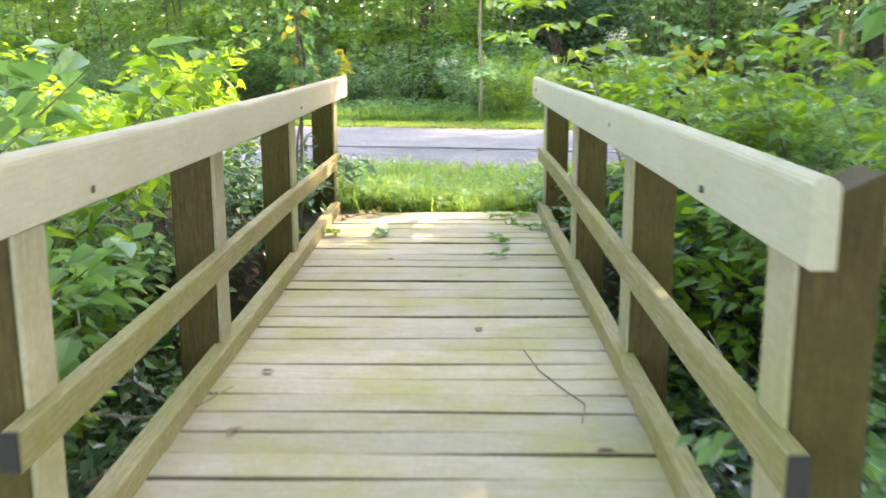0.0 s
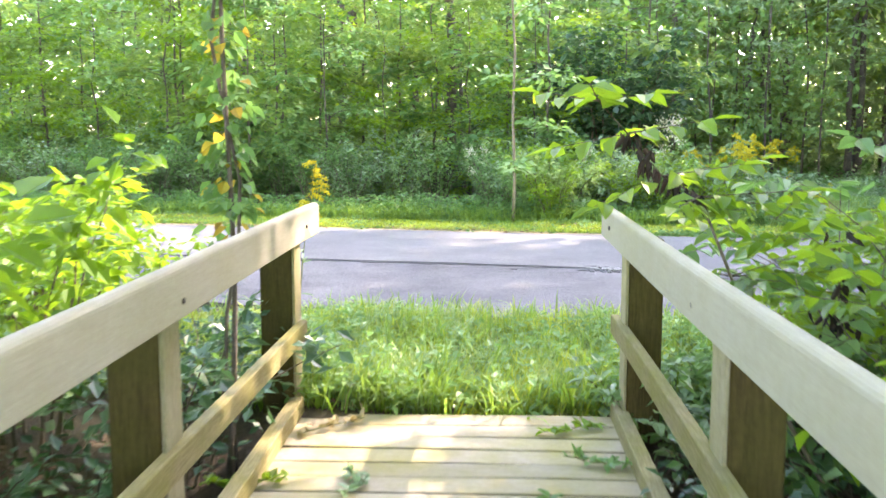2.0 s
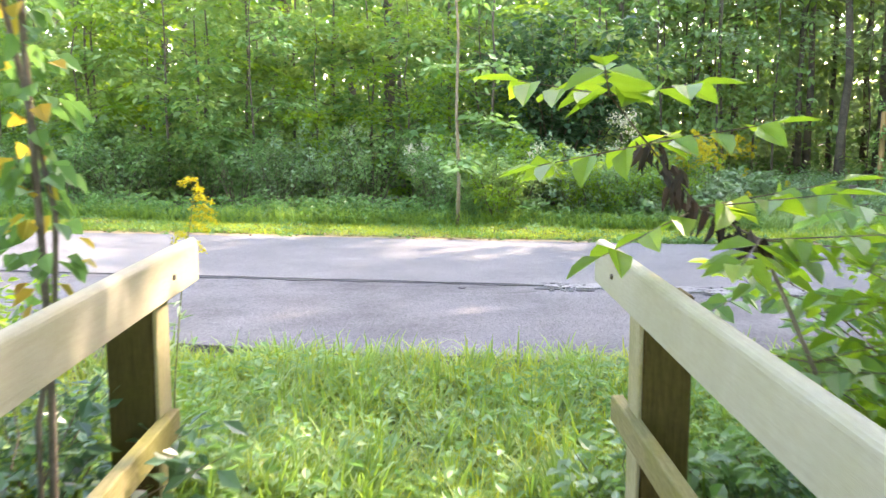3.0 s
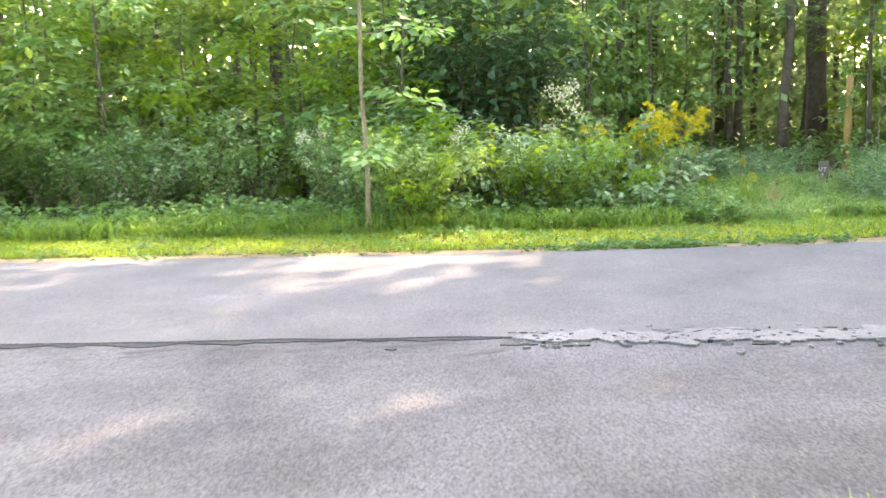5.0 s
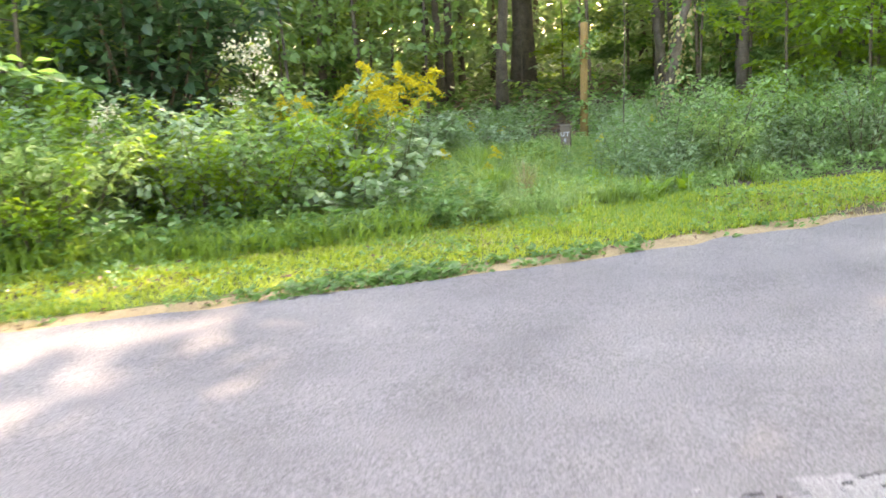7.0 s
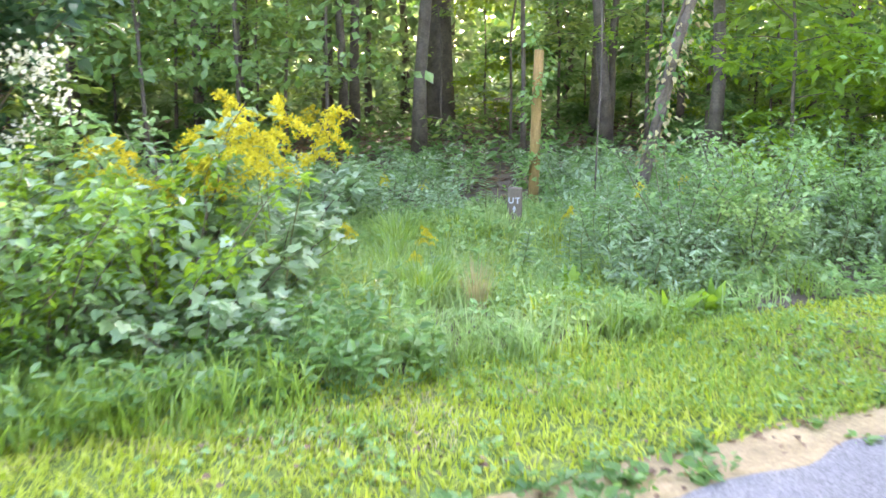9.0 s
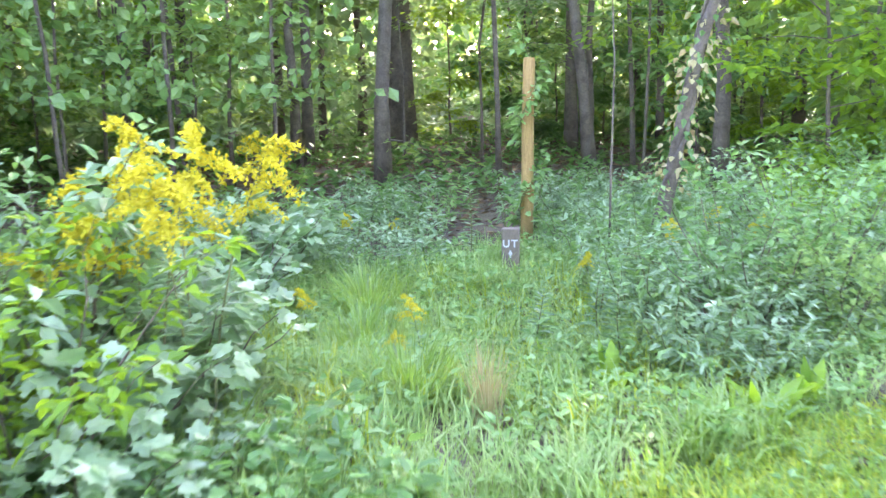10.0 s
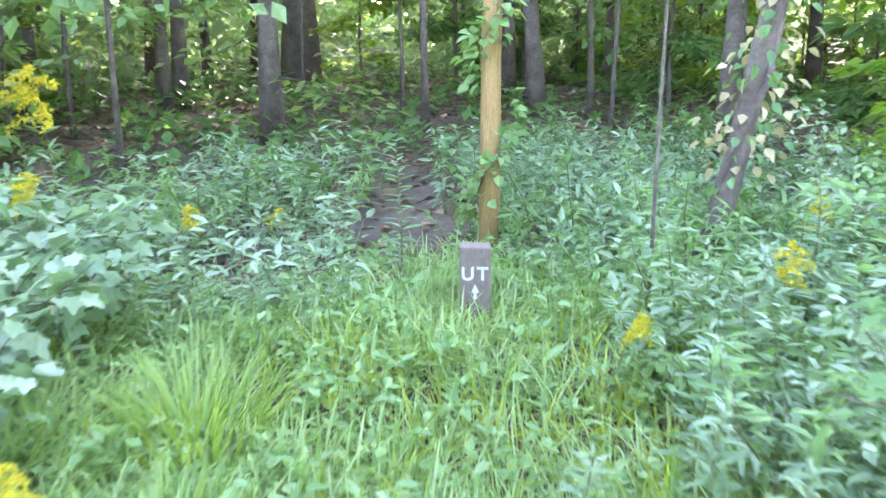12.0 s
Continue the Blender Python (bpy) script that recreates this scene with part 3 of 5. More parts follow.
def tree(name, label, seed, height, radius, crown_low, crown_r, n_leaf, leaf, leaf_material, bark=None, lean=0.0, low_sprays=0, group="trees of the wood"):
    """A tapered trunk, limbs and a crown of many separate leaf clumps with gaps."""
    r = np.random.default_rng(seed)
    root = new(name)
    trunk, fol, limbs = Geo(), Geo(), Geo()
    t = np.linspace(0, 1, 9)
    az = r.uniform(0, 6.28)
    px = lean * height * t * math.cos(az) + r.normal(0, 0.012, 9) * height * t
    py = lean * height * t * math.sin(az) + r.normal(0, 0.012, 9) * height * t
    pz = height * t - 0.25
    P = np.stack([px, py, pz], 1)
    rad = radius * (1.0 - 0.75 * t)
    rad[0] *= 1.35
    trunk.tube(P.tolist(), rad.tolist(), 9)
    n_limb = 11 + low_sprays
    for i in range(n_limb):
        low = i < low_sprays
        u = r.uniform(0.08, 0.34) if low else r.uniform(crown_low, 0.97)
        b = np.array([np.interp(u, t, P[:, k]) for k in range(3)])
        a = r.uniform(0, 6.28)
        ln = (crown_r * 0.55 if low else crown_r * (1.15 - 0.6 * abs(u - 0.65))) * r.uniform(0.6, 1.1)
        w = np.linspace(0, 1, 5)
        rise = r.uniform(-0.1, 0.2) if low else r.uniform(0.15, 0.6)
        Q = b + np.stack([np.cos(a) * ln * w, np.sin(a) * ln * w, ln * (rise * w - 0.25 * w ** 2)], 1) + r.normal(0, 0.04, (5, 3)) * ln * w[:, None]
        limbs.tube(Q.tolist(), (radius * (0.12 if low else 0.3) * (1.05 - w)).tolist(), 4)
        n = n_leaf // n_limb * (2 if low and leaf > 0.2 else 1)
        ww = 0.2 + 0.8 * r.random(n) ** 0.7
        c = np.stack([np.interp(ww, w, Q[:, k]) for k in range(3)], 1)
        flat = 0.12 if low else 0.4
        d = unit(np.stack([r.normal(0, 1, n), r.normal(0, 1, n), r.normal(0, flat, n)], 1))
        at = c + d * (ln * 0.32 * r.uniform(0.05, 1, n))[:, None]
        L = (min(leaf, 0.13) if low else leaf) * r.uniform(0.6, 1.25, n)
        fol.leaves(at, d + np.array([0, 0, -0.35]), np.stack([r.normal(0, 0.45, n), r.normal(0, 0.45, n), np.ones(n)], 1), L, L * 0.62, False)
    part("trunk", trunk, bark or M_BARK, root, smooth=True)
    tagged(part("limb", limbs, bark or M_BARK, root), kind="stuff")
    part("crown", fol, leaf_material, root)
    return tagged(root, label, "tree", group)


def goldenrod(seed, height=0.95, label="goldenrod with a drooping yellow flower plume", stalks=3):
    r = np.random.default_rng(seed)
    root = new("goldenrod")
    stem, fol, plume = Geo(), Geo(), Geo()
    for s in range(stalks):
        h = height * r.uniform(0.75, 1.05)
        a = r.uniform(0, 6.28)
        t = np.linspace(0, 1, 6)
        P = np.stack([math.cos(a) * 0.22 * t ** 2, math.sin(a) * 0.22 * t ** 2, h * t], 1) + np.array([0.05 * math.cos(a), 0.05 * math.sin(a), 0])
        stem.tube(P.tolist(), (0.006 * (1.1 - 0.8 * t)).tolist(), 4)
        n = 34
        u = r.uniform(0.12, 0.82, n)
        c = np.stack([np.interp(u, t, P[:, k]) for k in range(3)], 1)
        b = r.uniform(0, 6.28, n)
        fol.leaves(c, np.stack([np.cos(b), np.sin(b), r.normal(0.2, 0.3, n)], 1), np.tile([0, 0, 1.0], (n, 1)), r.uniform(0.06, 0.12, n), 0.02)
        for q in range(9):
            u0 = 0.76 + 0.24 * q / 8
            c0 = np.array([np.interp(u0, t, P[:, k]) for k in range(3)])
            aa = a + r.normal(0, 1.3)
            ln = 0.16 * (1.25 - (u0 - 0.76) * 2.8) * r.uniform(0.7, 1.2)
            m = 95
            w = r.random(m)
            at = c0 + np.stack([np.cos(aa) * ln * w, np.sin(aa) * ln * w, ln * (0.5 * w - 0.75 * w ** 2)], 1) + r.normal(0, 0.008, (m, 3))
            plume.leaves(at, r.normal(0, 1, (m, 3)), r.normal(0, 1, (m, 3)), r.uniform(0.012, 0.026, m), 0.012, False)
    tagged(part("stem", stem, M_STEM, root), kind="stuff")
    part("foliage", fol, M_LEAF_PALE, root)
    tagged(part("plume", plume, M_GOLD, root, "yellow flower plume"), kind="stuff")
    return tagged(root, label, "wildflower", "goldenrods beside the trail")


def blades(name, label, xy, height, width, material, lean=0.45, seed=0, lift=0.0):
    r = np.random.default_rng(seed)
    xy = np.asarray(xy)
    n = len(xy)
    z = land(xy[:, 0], xy[:, 1]) + lift
    off = xy[:, 1] - far_edge(xy[:, 0])
    z = np.where((off > 0) & (off < 1.75), np.maximum(z, road_z(xy[:, 0], xy[:, 1]) + 0.006), z)
    h = height * r.uniform(0.45, 1.15, n)
    a = r.uniform(0, 6.28, n)
    k = np.clip(np.abs(r.normal(lean, lean * 0.45, n)), 0.05, 1.3)
    base = np.stack([xy[:, 0], xy[:, 1], z - 0.01], 1)
    dirv = np.stack([np.cos(a), np.sin(a), np.zeros(n)], 1)
    sid = np.stack([-np.sin(a), np.cos(a), np.zeros(n)], 1)
    w = (width * r.uniform(0.6, 1.3, n))[:, None]
    up = np.array([0, 0, 1.0])
    rows = []
    for t, wide in ((0, 0.9), (0.45, 1.0), (0.8, 0.6), (1.0, 0)):
        c = base + dirv * (h * k * t ** 1.7)[:, None] + up * (h * (t - 0.42 * k * t ** 2.5))[:, None]
        rows += [c] if not wide else [c - sid * w * 0.5 * wide, c + sid * w * 0.5 * wide]
    v = np.stack(rows, 1).reshape(-1, 3)
    q = np.arange(n)[:, None] * 7
    g = Geo()
    g.add(v.tolist(), (q + [0, 1, 3, 2]).tolist() + (q + [2, 3, 5, 4]).tolist() + (q + [4, 5, 6]).tolist())
    return tagged(new(name, g.mesh(name, material)), label, "grass", kind="stuff")


def clumped(n, x0, x1, y0, y1, seed, scale=1.2, keep=0.5):
    """Random places in a rectangle, thicker in patches."""
    r = np.random.default_rng(seed)
    p = np.stack([r.uniform(x0, x1, n * 2), r.uniform(y0, y1, n * 2)], 1)
    w = 0.5 + 0.25 * np.sin(p[:, 0] * 2.1 * scale + seed) + 0.25 * np.sin(p[:, 1] * 2.7 * scale + p[:, 0] * scale)
    p = p[r.random(n * 2) < keep * 0.5 + w * (1 - keep * 0.5)]
    return p[:n]


def tufted(n_tufts, per, x0, x1, y0, y1, seed, wide=0.05):
    """Root points in tight tufts, as grass grows."""
    r = np.random.default_rng(seed)
    c = np.repeat(clumped(n_tufts, x0, x1, y0, y1, seed), per, 0)
    return c + r.normal(0, wide, c.shape)


def place(ob, x, y, turn=0.0, size=1.0, sink=0.0):
    ob.scale = (size, size, size)
    ob.matrix_basis = pose(x, y, float(land(x, y)) - sink, 0, 0, turn) @ Matrix.Scale(size, 4)
    return ob


def again(ob, x, y, turn=0.0, size=1.0, sink=0.0, tilt=0.0):
    c = copy_thing(ob, Matrix.Identity(4))
    c.matrix_basis = pose(x, y, float(land(x, y)) - sink, tilt, 0, turn) @ Matrix.Scale(size, 4)
    return c


def scatter(kinds, spots, seed, s0=0.8, s1=1.2, sink=0.0):
    """Places the kinds in turn: the first time the thing itself, then copies."""
    r = random.Random(seed)
    for i, (x, y, *s) in enumerate(spots):
        ob = kinds[i % len(kinds)]
        size = (s[0] if s else 1.0) * r.uniform(s0, s1)
        if ob.get("set"):
            again(ob, x, y, r.uniform(0, 360), size, sink)
        else:
            ob["set"] = 1
            place(ob, x, y, r.uniform(0, 360), size, sink)


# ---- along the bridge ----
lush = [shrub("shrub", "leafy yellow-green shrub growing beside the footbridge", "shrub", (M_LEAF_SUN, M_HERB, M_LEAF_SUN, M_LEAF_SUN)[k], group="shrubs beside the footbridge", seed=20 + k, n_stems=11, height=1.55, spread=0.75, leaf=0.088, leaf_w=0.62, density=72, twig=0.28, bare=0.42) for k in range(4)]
# two of three brambles take the dark leaf, colouring in the gully's shade
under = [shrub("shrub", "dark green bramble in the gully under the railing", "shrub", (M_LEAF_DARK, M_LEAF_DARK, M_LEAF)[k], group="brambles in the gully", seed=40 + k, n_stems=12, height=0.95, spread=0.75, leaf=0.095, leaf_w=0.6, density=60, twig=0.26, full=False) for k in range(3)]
spots = []
r = random.Random(11)
for i in range(34):
    y = r.uniform(2.6, 9.2)
    x = -r.uniform(2.15 if y < 5.2 else 1.8, 5.0)
    spots.append((x, y, (1.55 if y < 5.0 else 0.62 if y > 6.4 else 0.9) * (1.25 if x < -3.0 and y < 5 else 1.0)))
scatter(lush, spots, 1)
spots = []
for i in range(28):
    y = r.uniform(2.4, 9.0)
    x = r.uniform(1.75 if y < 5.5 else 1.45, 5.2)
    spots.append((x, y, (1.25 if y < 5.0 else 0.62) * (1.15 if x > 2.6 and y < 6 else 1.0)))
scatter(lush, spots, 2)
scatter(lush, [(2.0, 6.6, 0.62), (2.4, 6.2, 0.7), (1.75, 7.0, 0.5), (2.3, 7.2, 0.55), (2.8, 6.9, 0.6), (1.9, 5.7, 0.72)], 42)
spots = [(-r.uniform(1.3, 2.6), r.uniform(2.0, 6.4), r.uniform(0.7, 1.0)) for i in range(24)] + [(r.uniform(1.05, 2.2), r.uniform(2.0, 6.4), r.uniform(0.7, 1.0)) for i in range(22)]
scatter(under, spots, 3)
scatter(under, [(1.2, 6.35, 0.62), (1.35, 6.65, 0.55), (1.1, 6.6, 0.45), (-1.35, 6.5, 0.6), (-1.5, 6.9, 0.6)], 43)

# ---- grass ----
blades("grass", "arching green grass between the footbridge and the road", tufted(260, 34, -2.4, 2.4, 6.5, 8.74, 3), 0.30, 0.011, M_GRASS, lean=0.75, seed=1)
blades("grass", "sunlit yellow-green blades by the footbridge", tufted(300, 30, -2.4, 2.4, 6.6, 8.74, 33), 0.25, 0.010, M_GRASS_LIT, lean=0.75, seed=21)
blades("grass", "pale soft blades by the footbridge", tufted(110, 30, -2.4, 2.4, 6.55, 8.74, 35), 0.27, 0.009, M_GRASS_SOFT, lean=0.9, seed=23)
blades("grass", "dry blades among the green grass", clumped(700, -2.4, 2.4, 6.4, 9.0, 34), 0.18, 0.006, M_GRASS_DRY, lean=0.9, seed=22)
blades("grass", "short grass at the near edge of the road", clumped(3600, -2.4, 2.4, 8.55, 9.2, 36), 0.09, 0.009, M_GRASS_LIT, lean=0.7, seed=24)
blades("grass", "tall green grass along the near side of the road", clumped(9000, -9.0, -2.4, 7.4, 9.5, 4), 0.25, 0.011, M_GRASS, seed=2)
blades("grass", "tall green grass along the near side of the road", clumped(4000, 2.4, 6.0, 6.6, 8.1, 5), 0.25, 0.011, M_GRASS, seed=3)


def verge(n, x0, x1, lo, hi, seed):
    r = np.random.default_rng(seed)
    x = r.uniform(x0, x1, n)
    return np.stack([x, far_edge(x) + lo + (hi - lo) * r.random(n) ** 0.9], 1)


def patchy(p, scale, phase, keep=0.0):
    """Keeps the points that fall in uneven patches."""
    w = np.sin(p[:, 0] * scale + phase) + np.sin(p[:, 1] * scale * 2.3 + p[:, 0] * scale * 0.6 + phase * 2) + 0.6 * np.sin(p[:, 0] * scale * 3.1 + p[:, 1] * 4 + phase)
    return p[w > keep]


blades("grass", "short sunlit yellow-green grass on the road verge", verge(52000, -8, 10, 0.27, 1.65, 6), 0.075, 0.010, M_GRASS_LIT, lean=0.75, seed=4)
blades("grass", "greener short grass on the road verge", patchy(verge(46000, -8, 10, 0.25, 1.75, 61), 1.3, 0.7, 0.2), 0.10, 0.009, M_GRASS, lean=0.8, seed=41)
blades("grass", "thin dry grass among the verge", patchy(verge(34000, -9, 11, 0.05, 1.5, 7), 1.7, 2.4, 0.5), 0.065, 0.006, M_GRASS_DRY, lean=0.9, seed=5)
blades("grass", "fresh bright grass round the trail opening", tufted(110, 30, 4.2, 7.4, 16.6, 19.2, 81, 0.06), 0.27, 0.008, M_GRASS_LIT, lean=0.8, seed=61)
blades("grass", "soft pale grass where the trail leaves the verge", tufted(520, 32, 3.4, 7.4, 16.1, 20.0, 8, 0.07), 0.29, 0.0075, M_GRASS_SOFT, lean=0.75, seed=6)
blades("grass", "long green grass where the trail leaves the verge", tufted(130, 32, 3.4, 7.4, 16.1, 20.0, 82, 0.06), 0.28, 0.008, M_GRASS, lean=0.8, seed=62)
blades("grass", "rank green grass below the roadside bushes", verge(16000, -9, 3.5, 1.3, 2.3, 9), 0.30, 0.010, M_GRASS, lean=0.6, seed=7)



def lane(y):
    """The line of the trail."""
    y = np.asarray(y, float)
    return np.where(y < 21.4, 5.0 + (y - 16) * 0.54, 7.92 + (y - 21.4) * 0.8)


def herb_field(name, label, xy, height, leaf, leaf_w, material, per=10, seed=0, category="undergrowth", full=True):
    """Low broad-leaved plants that grow too thick to count: thin stems carrying leaves at all heights."""
    r = np.random.default_rng(seed)
    xy = np.asarray(xy)
    n = len(xy)
    h = height * r.uniform(0.4, 1.2, n)
    z = land(xy[:, 0], xy[:, 1])
    i = np.repeat(np.arange(n), per)
    m = len(i)
    u = r.random(m) ** 0.7
    a = r.uniform(0, 6.28, m)
    out = np.stack([np.cos(a), np.sin(a)], 1)
    lean = r.normal(0, 0.25, (n, 2))
    at = np.stack([xy[i, 0] + lean[i, 0] * h[i] * u + out[:, 0] * 0.02, xy[i, 1] + lean[i, 1] * h[i] * u + out[:, 1] * 0.02, z[i] + h[i] * u], 1)
    L = leaf * r.uniform(0.5, 1.2, m)
    g = Geo()
    g.leaves(at, np.stack([out[:, 0], out[:, 1], r.normal(0.25, 0.35, m)], 1), np.stack([r.normal(0, 0.35, m), r.normal(0, 0.35, m), np.ones(m)], 1), L, L * leaf_w, full)
    base = np.stack([xy[:, 0], xy[:, 1], z - 0.01], 1)
    tip = np.stack([xy[:, 0] + lean[:, 0] * h, xy[:, 1] + lean[:, 1] * h, z + h], 1)
    v = np.stack([base + [0.003, 0, 0], base + [-0.003, 0.002, 0], tip], 1).reshape(-1, 3)
    g.add(v.tolist(), (np.arange(n)[:, None] * 3 + [0, 1, 2]).tolist())
    return tagged(new(name, g.mesh(name, material)), label, category, kind="stuff")


def field_spots(n, x0, x1, y0, y1, seed, gap=0.0):
    p = clumped(n, x0, x1, y0, y1, seed, 1.6)
    return p[np.abs(p[:, 0] - lane(p[:, 1])) > gap * smooth_step(18.5, 21, p[:, 1])]


def wide_path(p):
    return p[np.abs(p[:, 0] + 0.1) > 0.75]


def right_side(p):
    return p[(p[:, 0] > lane(p[:, 1])) | (p[:, 1] > 19.5)]


def wide_gap(p, w):
    return p[np.abs(p[:, 0] - lane(p[:, 1])) > w]


herb_field("undergrowth", "cool green broad-leaved herbs covering the trail opening", field_spots(1700, 3.7, 9.4, 16.1, 20.5, 21, 0.22), 0.20, 0.062, 0.5, M_HERB, 11, 1)
herb_field("undergrowth", "pale grey-green weeds crowding the trail", right_side(wide_gap(clumped(1700, 5.2, 10.5, 16.6, 22.5, 22, 1.6), 0.5)), 0.40, 0.085, 0.34, M_LEAF_PALE, 14, 2)
herb_field("undergrowth", "leafy plants under the roadside bushes", verge(1500, -9, 4.2, 1.35, 2.4, 23), 0.34, 0.075, 0.55, M_LEAF, 12, 3)
herb_field("undergrowth", "leafy weeds among the grass by the footbridge", clumped(900, -1.6, 2.4, 6.45, 8.4, 24), 0.22, 0.06, 0.5, M_HERB, 10, 4)
herb_field("undergrowth", "low plants on the forest floor", clumped(3200, -14, 24, 21.5, 38, 25), 0.35, 0.17, 0.55, M_LEAF, 8, 5, full=False)
herb_field("undergrowth", "low plants on the approach to the footbridge", wide_path(clumped(1500, -9, 9, -7, 1.6, 27)), 0.3, 0.12, 0.55, M_LEAF, 9, 8, full=False)
herb_field("undergrowth", "rank plants along the near roadside", np.concatenate([clumped(900, -12, -4.2, 4, 9.4, 28), clumped(700, 5.5, 12, 2, 7.2, 29)]), 0.35, 0.13, 0.55, M_LEAF, 9, 9, full=False)
herb_field("undergrowth", "clover and low leaves in the verge grass", verge(1500, -9, 11, 0.3, 1.6, 26), 0.08, 0.045, 0.6, M_HERB, 7, 6)
xs = np.concatenate([rng.normal(2.95, 0.28, 80), rng.normal(2.2, 0.35, 40), rng.normal(4.2, 0.3, 30), rng.uniform(-7, 9, 70)])
herb_field("undergrowth", "creeping leaves spilling over the sandy road edge", np.stack([xs, far_edge(xs) + rng.uniform(0.02, 0.32, len(xs))], 1), 0.07, 0.06, 0.7, M_LEAF, 9, 7)


def litter(name, label, xy, lift, size, material, seed):
    r = np.random.default_rng(seed)
    n = len(xy)
    at = np.stack([xy[:, 0], xy[:, 1], land(xy[:, 0], xy[:, 1]) + lift + r.uniform(0.004, 0.03, n)], 1)
    g = Geo()
    a = r.uniform(0, 6.28, n)
    L = size * r.uniform(0.6, 1.3, n)
    g.leaves(at, np.stack([np.cos(a), np.sin(a), r.normal(0, 0.15, n)], 1), np.stack([r.normal(0, 0.3, n), r.normal(0, 0.3, n), np.ones(n)], 1), L, L * 0.6)
    return tagged(new(name, g.mesh(name, material)), label, "leaf litter", kind="stuff")


litter("leaf_litter", "fallen brown leaves on the forest floor", np.stack([rng.uniform(2, 18, 9000), rng.uniform(19.5, 32, 9000)], 1), 0.0, 0.10, M_LITTER, 31)
litter("leaf_litter", "fallen brown leaves in the gully", np.stack([rng.uniform(-3, 3, 1000), rng.uniform(1.2, 7, 1000)], 1), 0.0, 0.07, M_LITTER, 32)
litter("leaf_litter", "fallen leaves on the verge", np.stack([xs2 := rng.uniform(-8, 9, 1300), far_edge(xs2) + rng.uniform(0.0, 1.3, 1300)], 1), 0.02, 0.045, M_LITTER, 33)

# ---- bushes across the road ----
bush = [shrub("bush", "dense roadside bush with pale toothed leaves", "bush", (M_HERB, M_LEAF_SUN, M_GRASS_SOFT, M_LEAF_PALE)[k], group="roadside bushes", seed=60 + k, n_stems=14, height=1.3, spread=0.65, leaf=0.075, leaf_w=0.6, density=76, twig=0.24, bare=0.08) for k in range(4)]
greybush = [shrub("bush", "tangled grey-green roadside bush", "bush", (M_HERB, M_LEAF_PALE, M_LEAF)[k], group="roadside bushes", seed=70 + k, n_stems=14, height=1.5, spread=0.7, leaf=0.085, leaf_w=0.5, density=66, full=False, twig=0.26, bare=0.08) for k in range(3)]
weed = [shrub("weed", "tall green weed with narrow leaves", "weed", (M_LEAF_PALE, M_HERB, M_LEAF_PALE, M_HERB)[k], M_STEM, group="weeds beside the trail", seed=80 + k, n_stems=6, height=0.75, spread=0.28, leaf=0.10, leaf_w=0.28, density=60, twig=0.05, bare=0.1, droop=0.1, base=0.16) for k in range(4)]
spots = []
r = random.Random(12)
for i in range(30):
    u = r.random()
    spots.append((0.3 + 3.2 * u, 16.55 + 0.6 * u + 1.7 * (d := r.random()), r.uniform(0.8, 0.95) + 0.22 * d))
scatter(bush, spots, 4)
spots = [(x := r.uniform(-10, 0.5), 17.75 - 0.2 * x + r.uniform(0, 2.2), r.uniform(0.8, 1.15)) for k in range(52)]
scatter(greybush, spots, 5)
spots = [(r.uniform(6.6, 11.0), r.uniform(16.6, 19.0), r.uniform(0.55, 0.8)) for k in range(26)]
scatter(greybush + bush, spots, 6)
spots = [(r.uniform(11.0, 17.0), r.uniform(15.8, 19), r.uniform(0.8, 1.2)) for k in range(16)]
scatter(greybush, spots, 7)


spots = []
while len(spots) < 170:
    x, y = (r.uniform(5.5, 8.8), r.uniform(16.5, 19.8)) if len(spots) < 80 else (r.uniform(3.9, 12.5), r.uniform(16.6, 23))
    if abs(x - lane(y)) > (0.45 if y > 20 else 0.6) and (x > 5.6 or y > 17.8) and (x > lane(y) or y > 19.5) and math.hypot(x - 6.2, y - 18.5) > 0.55:
        spots.append((x, y, r.uniform(0.5, 0.85) * (0.7 if x < lane(y) and y < 20 else 1.0)))
scatter(weed, spots, 8)
grape = [shrub("vine_clump", "sprawling clump of broad pale-green vine leaves", "vine", M_LEAF_PALE, group="vine clumps by the trail", seed=90 + k, n_stems=10, height=0.85, spread=0.6, leaf=0.105, leaf_w=0.9, density=52, twig=0.2, bare=0.05, lobes=True) for k in range(2)]
scatter(grape, [(3.5, 16.85, 0.62), (3.2, 16.75, 0.75), (3.55, 17.45, 1.0), (3.9, 17.75, 0.85), (3.1, 17.3, 0.85), (4.3, 18.6, 0.8), (4.75, 19.4, 0.85), (5.2, 19.9, 0.85), (4.5, 20.0, 0.9), (5.5, 20.6, 0.8), (3.6, 18.6, 1.0), (2.6, 17.2, 0.75), (1.1, 17.3, 0.8)], 21, 0.9, 1.1)

# ---- goldenrod and white flowers ----
gold = [goldenrod(100 + k) for k in range(3)]
scatter(gold, [(3.86, 17.5, 1.25), (3.72, 17.68, 1.32), (3.55, 17.85, 1.25), (3.2, 18.0, 1.1)], 9, 0.98, 1.04)
small_gold = [goldenrod(110 + k, 0.9, "slender goldenrod with a small yellow plume", 1) for k in range(3)]
scatter(small_gold, [(5.0, 17.55, 0.45), (4.9, 17.7, 0.40), (6.68, 20.95, 0.45), (5.80, 21.4, 1.15), (5.5, 21.9, 0.9), (6.05, 20.6, 0.55), (7.6, 17.9, 0.6), (6.6, 18.35, 0.5), (7.9, 18.6, 0.7), (7.0, 18.0, 0.55), (5.3, 21.0, 0.8), (4.75, 18.3, 0.5)], 19, 0.95, 1.1)
